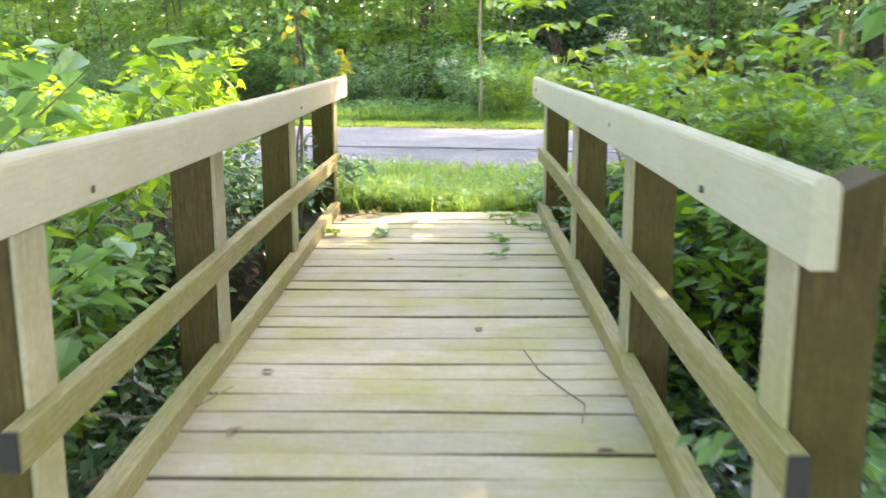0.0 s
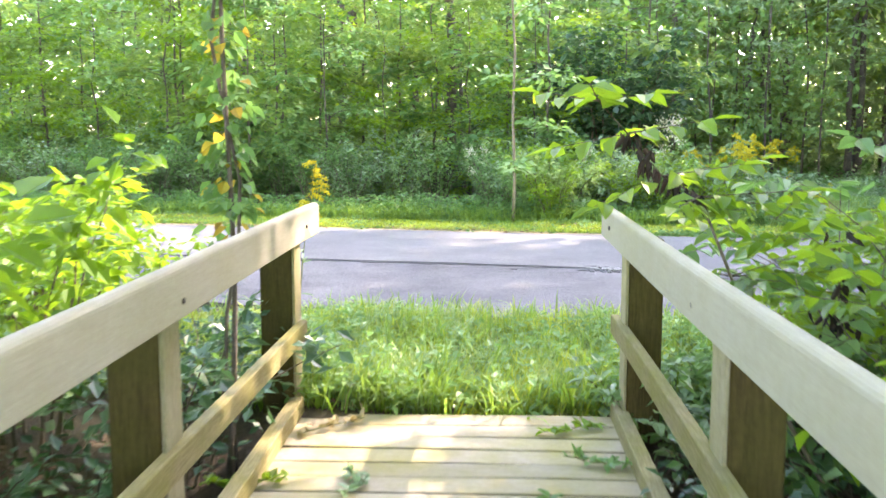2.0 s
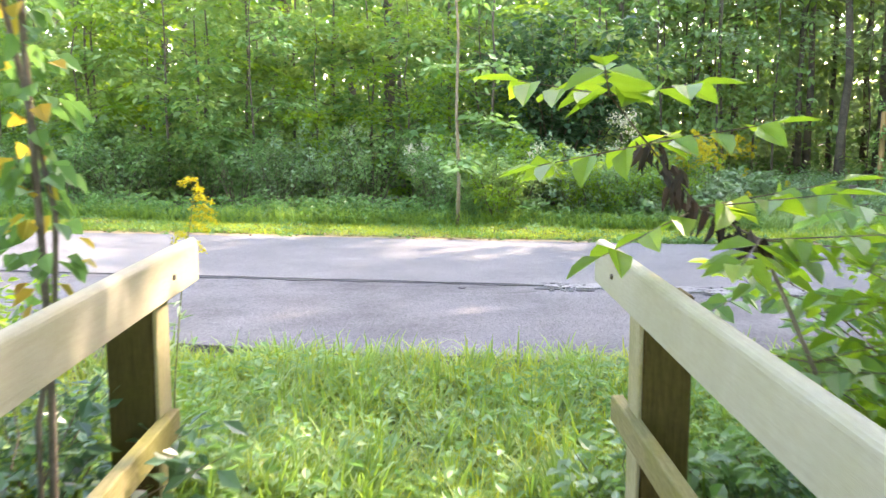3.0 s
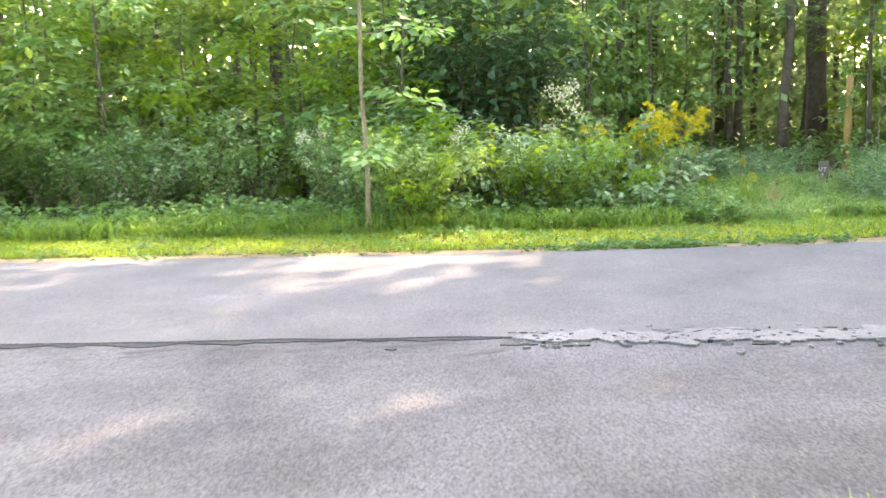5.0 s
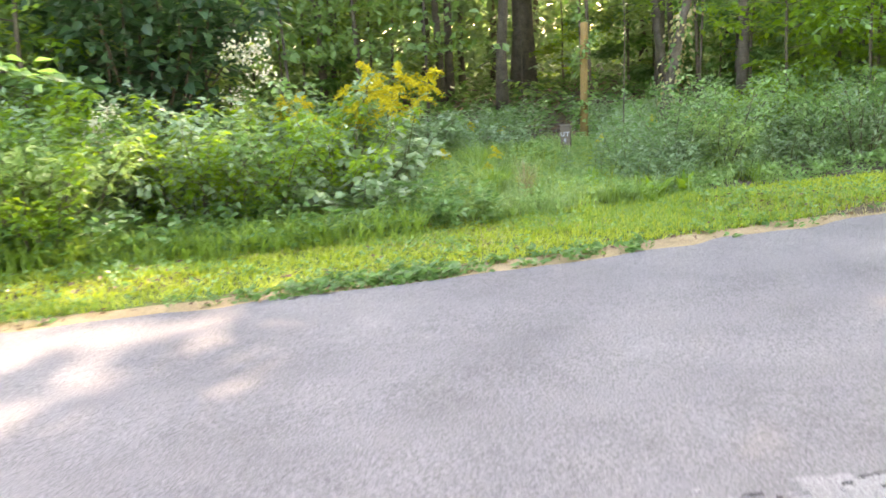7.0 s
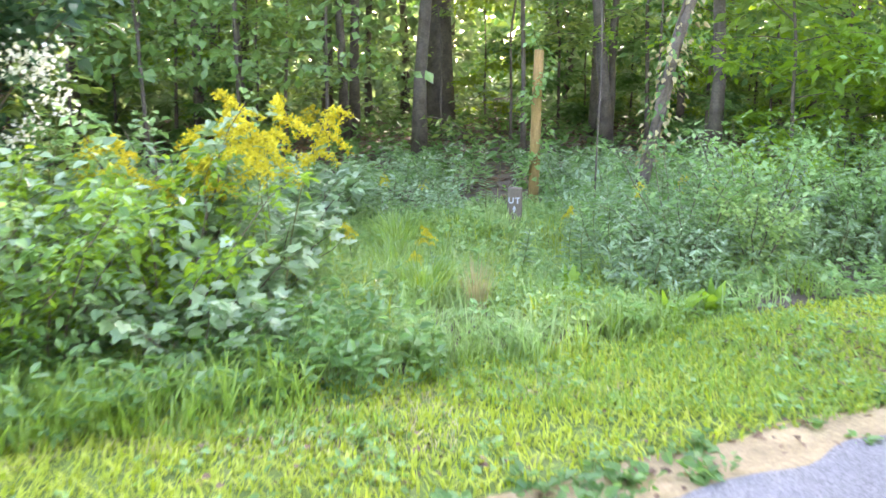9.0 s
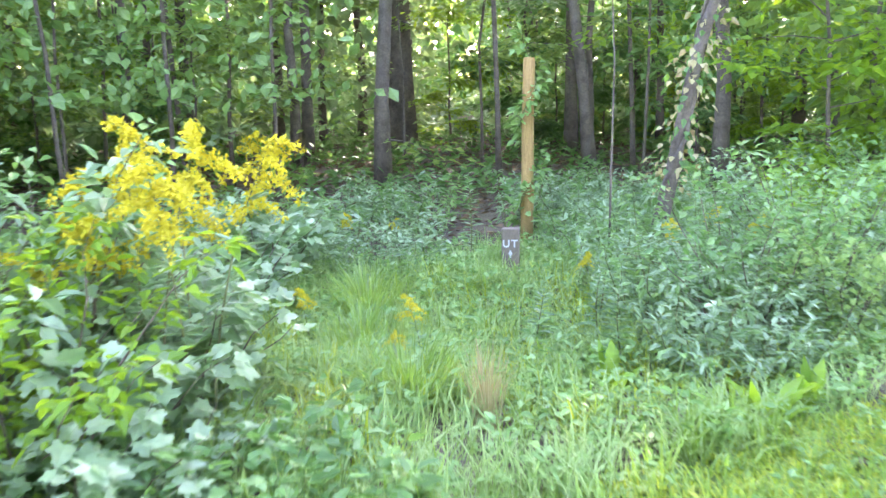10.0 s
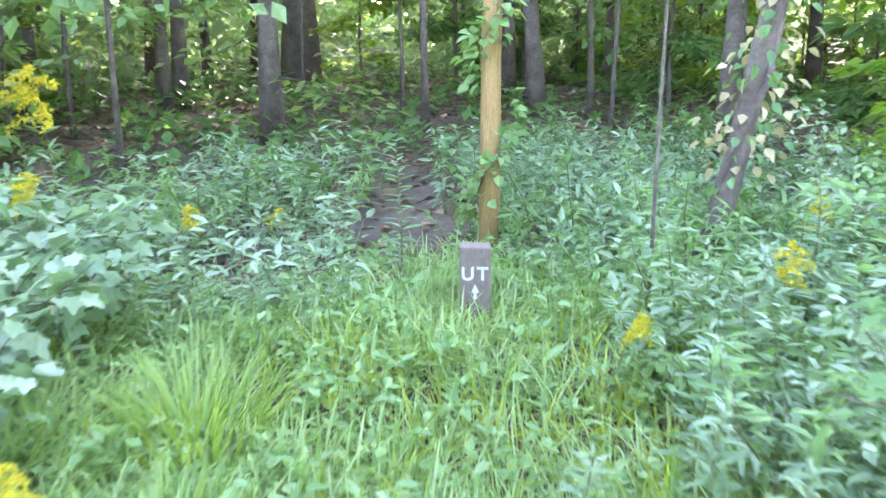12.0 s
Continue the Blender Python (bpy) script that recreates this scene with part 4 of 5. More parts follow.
place(goldenrod(131, 1.75, "single goldenrod with a small yellow plume by the footbridge", 1), -1.02, 6.8, 200, 0.66)


def white_flower(seed):
    r = np.random.default_rng(seed)
    root = new("white_flower")
    st, fl, lf = Geo(), Geo(), Geo()
    for s in range(5):
        a, h = r.uniform(0, 6.28), r.uniform(1.0, 1.5)
        t = np.linspace(0, 1, 5)
        P = np.stack([math.cos(a) * 0.3 * t ** 1.5, math.sin(a) * 0.3 * t ** 1.5, h * t], 1)
        st.tube(P.tolist(), (0.006 * (1.1 - 0.8 * t)).tolist(), 4)
        m = 70
        at = P[-1] + r.normal(0, 1, (m, 3)) * [0.06, 0.06, 0.06]
        fl.leaves(at, r.normal(0, 1, (m, 3)), r.normal(0, 1, (m, 3)), r.uniform(0.025, 0.05, m), 0.03, False)
        n = 30
        u = r.uniform(0.2, 0.9, n)
        c = np.stack([np.interp(u, t, P[:, k]) for k in range(3)], 1)
        b = r.uniform(0, 6.28, n)
        lf.leaves(c, np.stack([np.cos(b), np.sin(b), r.normal(0.1, 0.3, n)], 1), np.tile([0, 0, 1.0], (n, 1)), 0.09, 0.03)
    tagged(part("stem", st, M_STEM, root), kind="stuff")
    part("foliage", lf, M_LEAF, root)
    tagged(part("flower_head", fl, M_WHITE, root, "small white florets"), kind="stuff")
    return tagged(root, "tall weed topped with small white flowers", "wildflower", "white wildflowers")


wf = [white_flower(120 + k) for k in range(2)]
scatter(wf, [(2.75, 18.4, 1.0), (1.2, 17.7, 0.7), (-0.4, 18.3, 0.7)], 10, 0.95, 1.05)

# ---- woods ----
wood = [tree("tree", "tall woodland tree with dark bark and leafy crown", 200 + k, 11 + k, 0.08 + 0.02 * k, 0.40, 3.3, 1500, 0.35, M_LEAF_WOODS, low_sprays=4) for k in range(4)]
sap = [tree("sapling", "slender sapling with low leafy sprays", 220 + k, 4.8, 0.03, 0.14, 1.4, 1600, 0.155, (M_LEAF_WOODS, M_LEAF, M_LEAF_SUN)[k % 3], low_sprays=8, group="saplings at the edge of the wood") for k in range(5)]


def open_lane(x, y, w):
    return abs(x - (float(lane(y)) if y < 24 else 10.0 + (y - 24) * 0.67)) < w


spots = []
r = random.Random(14)
while len(spots) < 58:
    x, y = r.uniform(-16, 28), r.uniform(22, 44)
    if not open_lane(x, y, 1.5) and not (2.5 < x < 15 and y < 27):
        spots.append((x, y, r.uniform(0.8, 1.25)))
# the wood thins out behind the roadside bushes: trees set back to admit sun
spots = [(x, y + 9 if 0.5 < x < 5.5 and y < 27.5 else y, k) for x, y, k in spots]
scatter(wood, spots, 11)
spots = []
while len(spots) < 64:
    x, y = r.uniform(-14, 26), r.uniform(19.6, 34)
    if (x < 2.4 and y < 27) or (y > 26 and not open_lane(x, y, 1.9)) or x > 12.5:
        spots.append((x, y, r.uniform(0.75, 1.2)))
scatter(sap, spots, 12)
# leaf colours chosen brighter here, painting sun onto these saplings
lit = [tree("sapling", "sapling with bright sunlit leaves", 230 + k, 4.4, 0.03, 0.14, 1.4, 1900, 0.125, (M_LEAF_SUN, M_HERB)[k], low_sprays=8, group="saplings at the edge of the wood") for k in range(2)]
scatter(lit, [(9.9, 18.9, 0.8), (10.6, 17.6, 0.85), (11.2, 18.6, 1.0), (12.0, 17.2, 1.0), (-2.2, 20.2, 0.9), (-4.2, 20.8, 1.0), (-0.6, 20.0, 0.85), (-6.4, 21.0, 1.0), (0.6, 19.8, 0.8), (-3.2, 19.6, 0.8), (-8.2, 21.4, 1.0)], 24)
spots = [(r.uniform(2.6, 7.6), r.uniform(25.5, 31.0), r.uniform(0.7, 1.05)) for k in range(9)] + [(r.uniform(15.5, 21), r.uniform(25.0, 31.0), r.uniform(0.8, 1.1)) for k in range(12)]
scatter(sap, spots, 25)
shade_canopy = [tree("tree", "tall tree added for shade, with a high leafy crown", 250 + k, 12 + k, 0.075 + 0.015 * k, 0.5, 3.6, 1750, 0.44, M_LEAF_WOODS, low_sprays=0) for k in range(2)]
# added, mostly unseen trees beside bridge, over road and behind camera, shading the walk
scatter(shade_canopy, [(16.6, 27.4, 1.15), (9.0, -9.0, 1.1), (8.6, 8.3, 1.05), (5.6, 7.9, 0.9), (7.0, 7.4, 1.05), (6.4, 6.4, 0.95), (4.9, 6.9, 1.0), (6.0, 4.6, 1.0), (5.2, 1.6, 1.1), (8.5, 6.8, 1.0), (7.0, 2.6, 1.1), (24.0, 14.0, 1.1), (15.5, 21.0, 1.1), (11.2, 21.2, 1.1), (11.9, 18.9, 1.1), (15.0, 0.0, 1.2), (-12.0, -7.0, 1.2), (-13.0, 3.0, 1.2), (-15.0, -2.0, 1.2), (13.0, -6.0, 1.2),
              (17.0, 17.0, 1.2), (18.0, 22.5, 1.2), (-6.5, 6.0, 1.0), (-5.5, 0.5, 1.0), (-9.5, 8.0, 1.1), (2.5, -3.0, 1.0), (-3.0, -4.0, 1.1), (0.5, -7.0, 1.1), (5.5, -5.5, 1.1),
              (18.5, 30.0, 1.15), (-8.0, -10.0, 1.2), (17.9, 33.0, 1.2), (21.0, 32.0, 1.2), (19.0, 26.0, 1.15), (22.0, 29.5, 1.2), (13.2, 33.5, 1.2), (-14.0, 10.0, 1.0), (-3.4, 2.6, 0.9), (3.6, 1.6, 0.9), (-3.8, -0.8, 0.95)], 13)


# first row: saplings added out of view to keep low sun off the bridge
scatter(sap, [(5.5, 6.2, 1.6), (6.5, 7.3, 1.5), (7.5, 5.5, 1.6), (5.6, 3.4, 1.5), (8.4, 7.9, 1.6), (5.0, 4.4, 1.3), (7.2, 3.6, 1.6), (9.8, 6.6, 1.6), (4.8, 2.2, 1.5), (4.3, 7.7, 1.5), (4.9, 7.9, 1.6), (4.4, 6.2, 1.6),
             (10.6, 18.2, 1.1), (11.6, 19.6, 1.3), (12.6, 17.6, 1.3), (14.0, 18.6, 1.5), (16.0, 17.2, 1.6), (18.0, 18.2, 1.6), (17.0, 20.0, 1.6), (13.2, 20.6, 1.4)], 14)
spots = [(r.uniform(-11, 3.2), r.uniform(19.4, 22.5), r.uniform(0.8, 1.15)) for k in range(18)]
scatter(sap, [(x, y - 0.15 * min(x, 0), s) for x, y, s in spots], 15)


def set_tree(x, y, radius, height, seed, lean=0.0, label="dark woodland trunk beside the trail", n_leaf=900):
    t = tree("tree", label, seed, height, radius, 0.4, 2.8, n_leaf, 0.36, M_LEAF_WOODS, lean=lean, low_sprays=2)
    return place(t, x, y, 0)


set_tree(8.74, 24.6, 0.105, 11, 260, n_leaf=300)
set_tree(12.6, 30.7, 0.30, 14, 261, label="thick bluish-grey old trunk deep in the wood")
set_tree(9.15, 28.2, 0.09, 10, 262)
set_tree(9.5, 28.5, 0.10, 11, 263)
set_tree(12.4, 24.7, 0.10, 11, 264, 0.10, "slender leaning trunk beside the trail", n_leaf=700)
set_tree(8.3, 31.0, 0.11, 12, 265)
set_tree(7.2, 29.5, 0.07, 9, 266, 0.06)
set_tree(10.9, 33.0, 0.12, 12, 267)
set_tree(14.4, 27.5, 0.12, 12, 268)
set_tree(6.3, 27.5, 0.08, 10, 269)
set_tree(4.6, 28.5, 0.10, 11, 270)
set_tree(13.6, 26.2, 0.07, 9, 271, 0.05)
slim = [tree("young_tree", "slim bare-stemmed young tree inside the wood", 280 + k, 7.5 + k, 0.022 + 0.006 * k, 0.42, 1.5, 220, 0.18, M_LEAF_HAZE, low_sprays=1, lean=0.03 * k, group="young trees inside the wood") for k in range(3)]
scatter(slim, [(3.3, 23.6), (4.0, 25.4), (4.7, 23.9), (5.2, 26.4), (5.9, 24.4), (6.5, 25.6), (7.1, 24.2), (7.6, 27.0), (10.6, 24.6), (11.3, 26.0), (12.0, 23.2), (13.0, 24.4), (10.2, 26.5), (2.2, 24.6), (6.1, 28.2), (3.5, 27.3)], 26)
thin = tree("sapling", "thin straight young tree with pale bark by the road", 240, 7.5, 0.026, 0.24, 1.3, 1300, 0.14, M_HERB, M_BARK_PALE, low_sprays=3, group="")
place(thin, 0.17, 16.45, 30)
ivy = shrub("ivy_thicket", "tall thicket smothered in dark bluish-green ivy", "thicket", M_LEAF_DARK, seed=241, n_stems=26, height=3.9, spread=1.35, leaf=0.15, leaf_w=0.8, density=62, twig=0.5, bare=0.05, droop=0.3, base=0.35, stem_r=0.02)
place(ivy, 1.95, 19.9, 0)

def leaf_bank(label, n, x0, x1, y0, y1, top, size, seed, material, low=-0.3, holes=0.35):
    """Far foliage too deep in the wood to count, thinner where light breaks through."""
    r = np.random.default_rng(seed)
    g = Geo()
    x, y = r.uniform(x0, x1, n), r.uniform(y0, y1, n)
    z = low + top * r.random(n) ** 1.35
    keep = np.sin(x * 0.9 + 0.5 * y) * np.sin(z * 1.1 + x * 0.4) + r.normal(0, 0.5, n) > -holes
    at = np.stack([x, y, z], 1)[keep]
    m = len(at)
    L = size * r.uniform(0.6, 1.4, m)
    g.leaves(at, r.normal(0, 1, (m, 3)), np.stack([r.normal(0, 0.6, m), r.normal(0, 0.6, m), np.ones(m)], 1), L, L * 0.65, False)
    return tagged(new("far_woods", g.mesh("far_woods", material)), label, "foliage", kind="stuff")


leaf_bank("sunlit foliage deep in the woods", 23000, -40, 60, 42, 58, 12, 0.66, 30, M_LEAF_WOODS, holes=0.45)
leaf_bank("tall foliage closing the depth of the woods", 12000, -60, 80, 59, 66, 24, 1.1, 46, M_LEAF_WOODS, holes=1.2)
leaf_bank("green foliage deep in the woods", 23000, -40, 60, 42, 56, 12, 0.66, 43, M_LEAF, holes=0.6)
leaf_bank("pale green leaves along the edge of the wood", 8000, -14, 3.5, 22.5, 27, 6.5, 0.19, 44, M_HERB, low=1.4, holes=0.2)
leaf_bank("pale green leaves along the edge of the wood", 4000, 13.5, 22, 22.5, 26, 6.0, 0.19, 45, M_HERB, low=1.4, holes=0.2)
leaf_bank("pale inner leaves of the wood beside the trail", 5200, 2.0, 8.0, 26, 31, 5.5, 0.19, 47, M_HERB, low=0.9, holes=0.1)
leaf_bank("pale sprays of leaves among the slim trunks", 2600, 2.2, 7.8, 22.6, 25.5, 3.6, 0.14, 48, M_HERB, low=1.1, holes=0.1)
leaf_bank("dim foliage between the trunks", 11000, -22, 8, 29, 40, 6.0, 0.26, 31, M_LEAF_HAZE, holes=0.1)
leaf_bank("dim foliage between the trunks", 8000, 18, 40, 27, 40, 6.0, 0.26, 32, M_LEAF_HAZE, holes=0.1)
# leafy banks added at the sides and behind to narrow the sky light
leaf_bank("leaf bank added past the far end of the road to block sky", 7000, -34, -15, -14, 30, 11, 0.6, 33, M_LEAF_WOODS)
leaf_bank("leaf bank added past the far end of the road to block sky", 7000, 19, 36, -14, 26, 11, 0.6, 34, M_LEAF_WOODS)
leaf_bank("leaf bank added behind the footbridge approach to block sky", 7000, -20, 24, -16, -8, 11, 0.6, 35, M_LEAF_WOODS)

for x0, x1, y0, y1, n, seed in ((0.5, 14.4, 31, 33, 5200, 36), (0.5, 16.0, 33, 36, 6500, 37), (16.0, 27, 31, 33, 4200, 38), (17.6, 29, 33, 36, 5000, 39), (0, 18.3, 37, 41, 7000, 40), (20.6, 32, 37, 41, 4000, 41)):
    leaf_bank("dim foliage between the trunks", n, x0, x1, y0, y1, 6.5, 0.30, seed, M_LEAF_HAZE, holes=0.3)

def spire_weed(x, y, h, seed, label="tall single weed with whorls of pale narrow leaves"):
    """One upright stem with drooping narrow leaves all round it, longest half way up."""
    r = np.random.default_rng(seed)
    root = tagged(new("weed"), label, "weed", "tall weeds beside the trail")
    root.matrix_basis = pose(x, y, float(land(x, y)), r.uniform(-4, 4), r.uniform(-4, 4), r.uniform(0, 360))
    g, gl = Geo(), Geo()
    t = np.linspace(0, 1, 6)
    P = np.stack([0.03 * np.sin(3 * t), 0.02 * np.cos(4 * t), h * t - 0.03], 1)
    g.tube(P.tolist(), (0.006 * (1.15 - t)).tolist(), 5)
    n = 54
    u = 0.2 + 0.8 * np.arange(n) / n
    c = np.stack([np.interp(u, t, P[:, k]) for k in range(3)], 1)
    a = np.arange(n) * 2.4 + r.normal(0, 0.2, n)
    L = (0.15 - 0.09 * u) * r.uniform(0.8, 1.15, n)
    gl.leaves(c, np.stack([np.cos(a), np.sin(a), 0.55 * u - 0.1 + r.normal(0, 0.12, n)], 1), np.stack([r.normal(0, 0.2, n), r.normal(0, 0.2, n), np.ones(n)], 1), L, L * 0.24)
    part("stem", g, M_STEM, root)
    tagged(part("leaf", gl, M_LEAF_PALE, root), kind="stuff")


for i, (x, y, h) in enumerate(((6.95, 17.55, 0.85), (7.15, 17.75, 0.80), (6.85, 19.9, 0.75), (6.75, 17.95, 0.6), (6.35, 17.2, 0.62), (6.55, 16.95, 0.6), (6.1, 17.55, 0.5), (5.95, 17.25, 0.5), (7.5, 18.2, 0.8), (7.9, 17.6, 0.8), (6.3, 17.75, 0.55), (5.8, 17.7, 0.42))):
    spire_weed(x, y, h, 500 + i)

def spray_bank(label, n, x0, x1, y0, y1, z0, z1, leaf, seed, material, slope=0.0):
    """Flat layered sprays of leaves at the edge of the wood, each drooping towards its tip."""
    r = np.random.default_rng(seed)
    per = 46
    cx, cy, cz = r.uniform(x0, x1, n), r.uniform(y0, y1, n), r.uniform(z0, z1, n)
    cy = cy + slope * cx
    a = r.uniform(0, 6.28, n)
    size = r.uniform(0.45, 0.95, n)
    i = np.repeat(np.arange(n), per)
    m = len(i)
    u, w = r.random(m), r.normal(0, 0.22, m)
    w = w * (1.1 - 0.7 * u)
    dx, dy = np.cos(a[i]), np.sin(a[i])
    at = np.stack([cx[i] + size[i] * (dx * u * 1.5 - dy * w * 1.4), cy[i] + size[i] * (dy * u * 1.5 + dx * w * 1.4), cz[i] + size[i] * (0.25 * u - 0.55 * u ** 2) + r.normal(0, 0.03, m)], 1)
    side = np.sign(w)
    axis = np.stack([dx * 0.7 - dy * side * 0.7, dy * 0.7 + dx * side * 0.7, r.normal(-0.3, 0.2, m)], 1)
    L = leaf * r.uniform(0.7, 1.25, m)
    g = Geo()
    g.leaves(at, axis, np.stack([r.normal(0, 0.3, m), r.normal(0, 0.3, m), np.ones(m)], 1), L, L * 0.6, False)
    for q in range(n):
        b = np.array([cx[q], cy[q], cz[q]])
        d = np.array([math.cos(a[q]), math.sin(a[q]), -0.3]) * size[q] * 1.5
        g.tube([(b - d * 0.15).tolist(), (b + d * 0.5 + [0, 0, 0.1 * size[q]]).tolist(), (b + d).tolist()], [0.007, 0.004, 0.002], 3)
    return tagged(new("edge_foliage", g.mesh("edge_foliage", material)), label, "foliage", kind="stuff")


spray_bank("layered sprays of green leaves at the edge of the wood", 150, -12, 2.4, 19.6, 22.4, 1.2, 5.4, 0.115, 51, M_LEAF_WOODS, -0.15)
spray_bank("sunlit layered sprays at the edge of the wood", 90, -12, 2.4, 19.2, 21.6, 1.6, 5.4, 0.11, 52, M_LEAF_SUN, -0.15)
spray_bank("pale layered sprays at the edge of the wood", 110, -12, 2.4, 19.4, 22.0, 0.9, 4.6, 0.11, 53, M_HERB, -0.15)
spray_bank("bright leaf sprays hanging beside the trail", 60, 9.6, 14, 19.4, 23.5, 1.5, 5.0, 0.11, 54, M_LEAF_SUN)
spray_bank("dim leaf sprays hanging over the trail", 60, 5.0, 11.5, 22.5, 26.0, 2.3, 5.0, 0.12, 55, M_LEAF_HAZE)

# ---- trail post and pole ----
sign = tagged(new("trail_post"), "short brown trail marker post with white letters and arrow", "sign")
sx, sy = 6.70, 19.15
face = math.degrees(math.atan2(sx - 4.35, sy - 16.4))
sign.matrix_basis = pose(sx, sy, float(land(sx, sy)), 0, 0, -face)
bm_part("post", box(0.125, 0.09, 0.66, 0.008, 2), M_SIGN, sign, pose(0, 0, 0.065))
top = 0.285


def lettering(text, size, x, z):
    cu = bpy.data.curves.new("letter", "FONT")
    cu.body, cu.size, cu.align_x, cu.align_y, cu.extrude, cu.offset = text, size, "CENTER", "CENTER", 0.001, 0.0016
    tmp = new("letter_source", cu)
    me = bpy.data.meshes.new_from_object(tmp.evaluated_get(bpy.context.evaluated_depsgraph_get()))
    bpy.data.objects.remove(tmp)
    me.materials.clear()
    me.materials.append(M_PAINT)
    ob = new("letter", me)
    ob.parent = sign
    ob.matrix_basis = pose(x, -0.0465, z, 90)
    return tagged(ob, f"white painted letter {text}")


bpy.context.view_layer.update()
lettering("U", 0.075, -0.029, top)
lettering("T", 0.075, 0.029, top)
g = Geo()
g.add([(-0.016, -0.047, top - 0.075), (0.016, -0.047, top - 0.075), (0, -0.047, top - 0.04), (-0.006, -0.047, top - 0.10), (0.006, -0.047, top - 0.10), (0.006, -0.047, top - 0.075), (-0.006, -0.047, top - 0.075)], [(0, 1, 2), (3, 4, 5, 6)])
part("arrow", g, M_PAINT, sign, "white painted arrow pointing up")

pole = tagged(new("wooden_pole"), "tan wooden pole wrapped with creeping vine", "pole")
pole.matrix_basis = pose(7.5, 20.0, float(land(7.5, 20.0)), 0.6, 0.8, 0)
g = Geo()
g.tube([(0, 0, -0.2), (0.004, 0, 0.5), (-0.003, 0.003, 1.1), (0, 0, 1.60), (0, 0, 1.62)], [0.054, 0.052, 0.050, 0.048, 0.040], 14)
part("shaft", g, M_POLE, pole, smooth=True)
r = np.random.default_rng(50)
g, gl = Geo(), Geo()
t = np.linspace(0, 1, 40)
P = np.stack([0.058 * np.cos(t * 15), 0.058 * np.sin(t * 15), 0.1 + 1.7 * t], 1)
g.tube(P.tolist(), [0.004] * 40, 4)
n = 230
u = r.random(n) ** 0.8
c = np.stack([np.interp(u, t, P[:, k]) for k in range(3)], 1)
d = unit(np.stack([c[:, 0] * 12 + r.normal(0, 0.6, n), c[:, 1] * 12 + r.normal(0, 0.6, n), r.normal(0.1, 0.4, n)], 1))
gl.leaves(c + d * r.uniform(0.01, 0.10, n)[:, None], d + [0, 0, -0.3], np.stack([r.normal(0, 0.4, n), r.normal(0, 0.4, n), np.ones(n)], 1), r.uniform(0.05, 0.09, n), 0.055)
part("vine_stem", g, M_STEM, pole)
part("vine_leaves", gl, M_HERB, pole, "bluish-green creeper leaves")


# ---- vine, branch and sprigs at the bridge ----
def pinnate(g, base, tip, pairs, leaf, r, up=(0, 0, 1)):
    """A compound leaf: leaflets in pairs along a midrib."""
    base, tip = np.array(base, float), np.array(tip, float)
    d = unit(tip - base)
    s = unit(np.cross(d, up))
    for i in range(pairs):
        c = base + (tip - base) * (i + 0.6) / pairs
        for k in (-1, 1):
            ax = s * k + d * 0.45 + r.normal(0, 0.15, 3) - np.array([0, 0, 0.35])
            g.leaves([c], [ax], [np.array(up) + r.normal(0, 0.45, 3)], leaf * r.uniform(0.8, 1.15), leaf * 0.6)
    g.leaves([tip], [d], [np.array(up)], leaf, leaf * 0.55)


vine = tagged(new("vine_column"), "dead stem wrapped in a climbing vine with turning leaves", "vine")
vine.matrix_basis = pose(-1.11, 5.95, float(land(-1.11, 5.95)), -2, 1.5, 0)
r = np.random.default_rng(61)
g, gl, gy = Geo(), Geo(), Geo()
t = np.linspace(0, 1, 14)
P = np.stack([0.03 * np.sin(t * 7), 0.03 * np.cos(t * 5), -0.1 + 3.4 * t], 1)
g.tube(P.tolist(), (0.012 * (1.05 - 0.6 * t)).tolist(), 7)
g.tube((P + np.stack([0.04 * np.cos(t * 18), 0.04 * np.sin(t * 18), 0 * t], 1)).tolist(), [0.008] * 14, 5)
part("stem", g, M_BARK, vine, smooth=True)
for geo, n, lo in ((gl, 300, 0.30), (gy, 60, 0.30)):
    u = lo + (1 - lo) * r.random(n)
    c = np.stack([np.interp(u, t, P[:, k]) for k in range(3)], 1)
    d = unit(np.stack([r.normal(0, 1, n), r.normal(0, 1, n), r.normal(-0.2, 0.3, n)], 1))
    geo.leaves(c + d * r.uniform(0.02, 0.11, n)[:, None], d + [0, 0, -0.6], np.stack([r.normal(0, 0.6, n), r.normal(0, 0.6, n), np.ones(n)], 1), r.uniform(0.04, 0.085, n), 0.05)
part("green_leaves", gl, M_LEAF, vine, "bright green vine leaves")
part("turning_leaves", gy, M_AUTUMN, vine, "yellow and orange turning leaves")

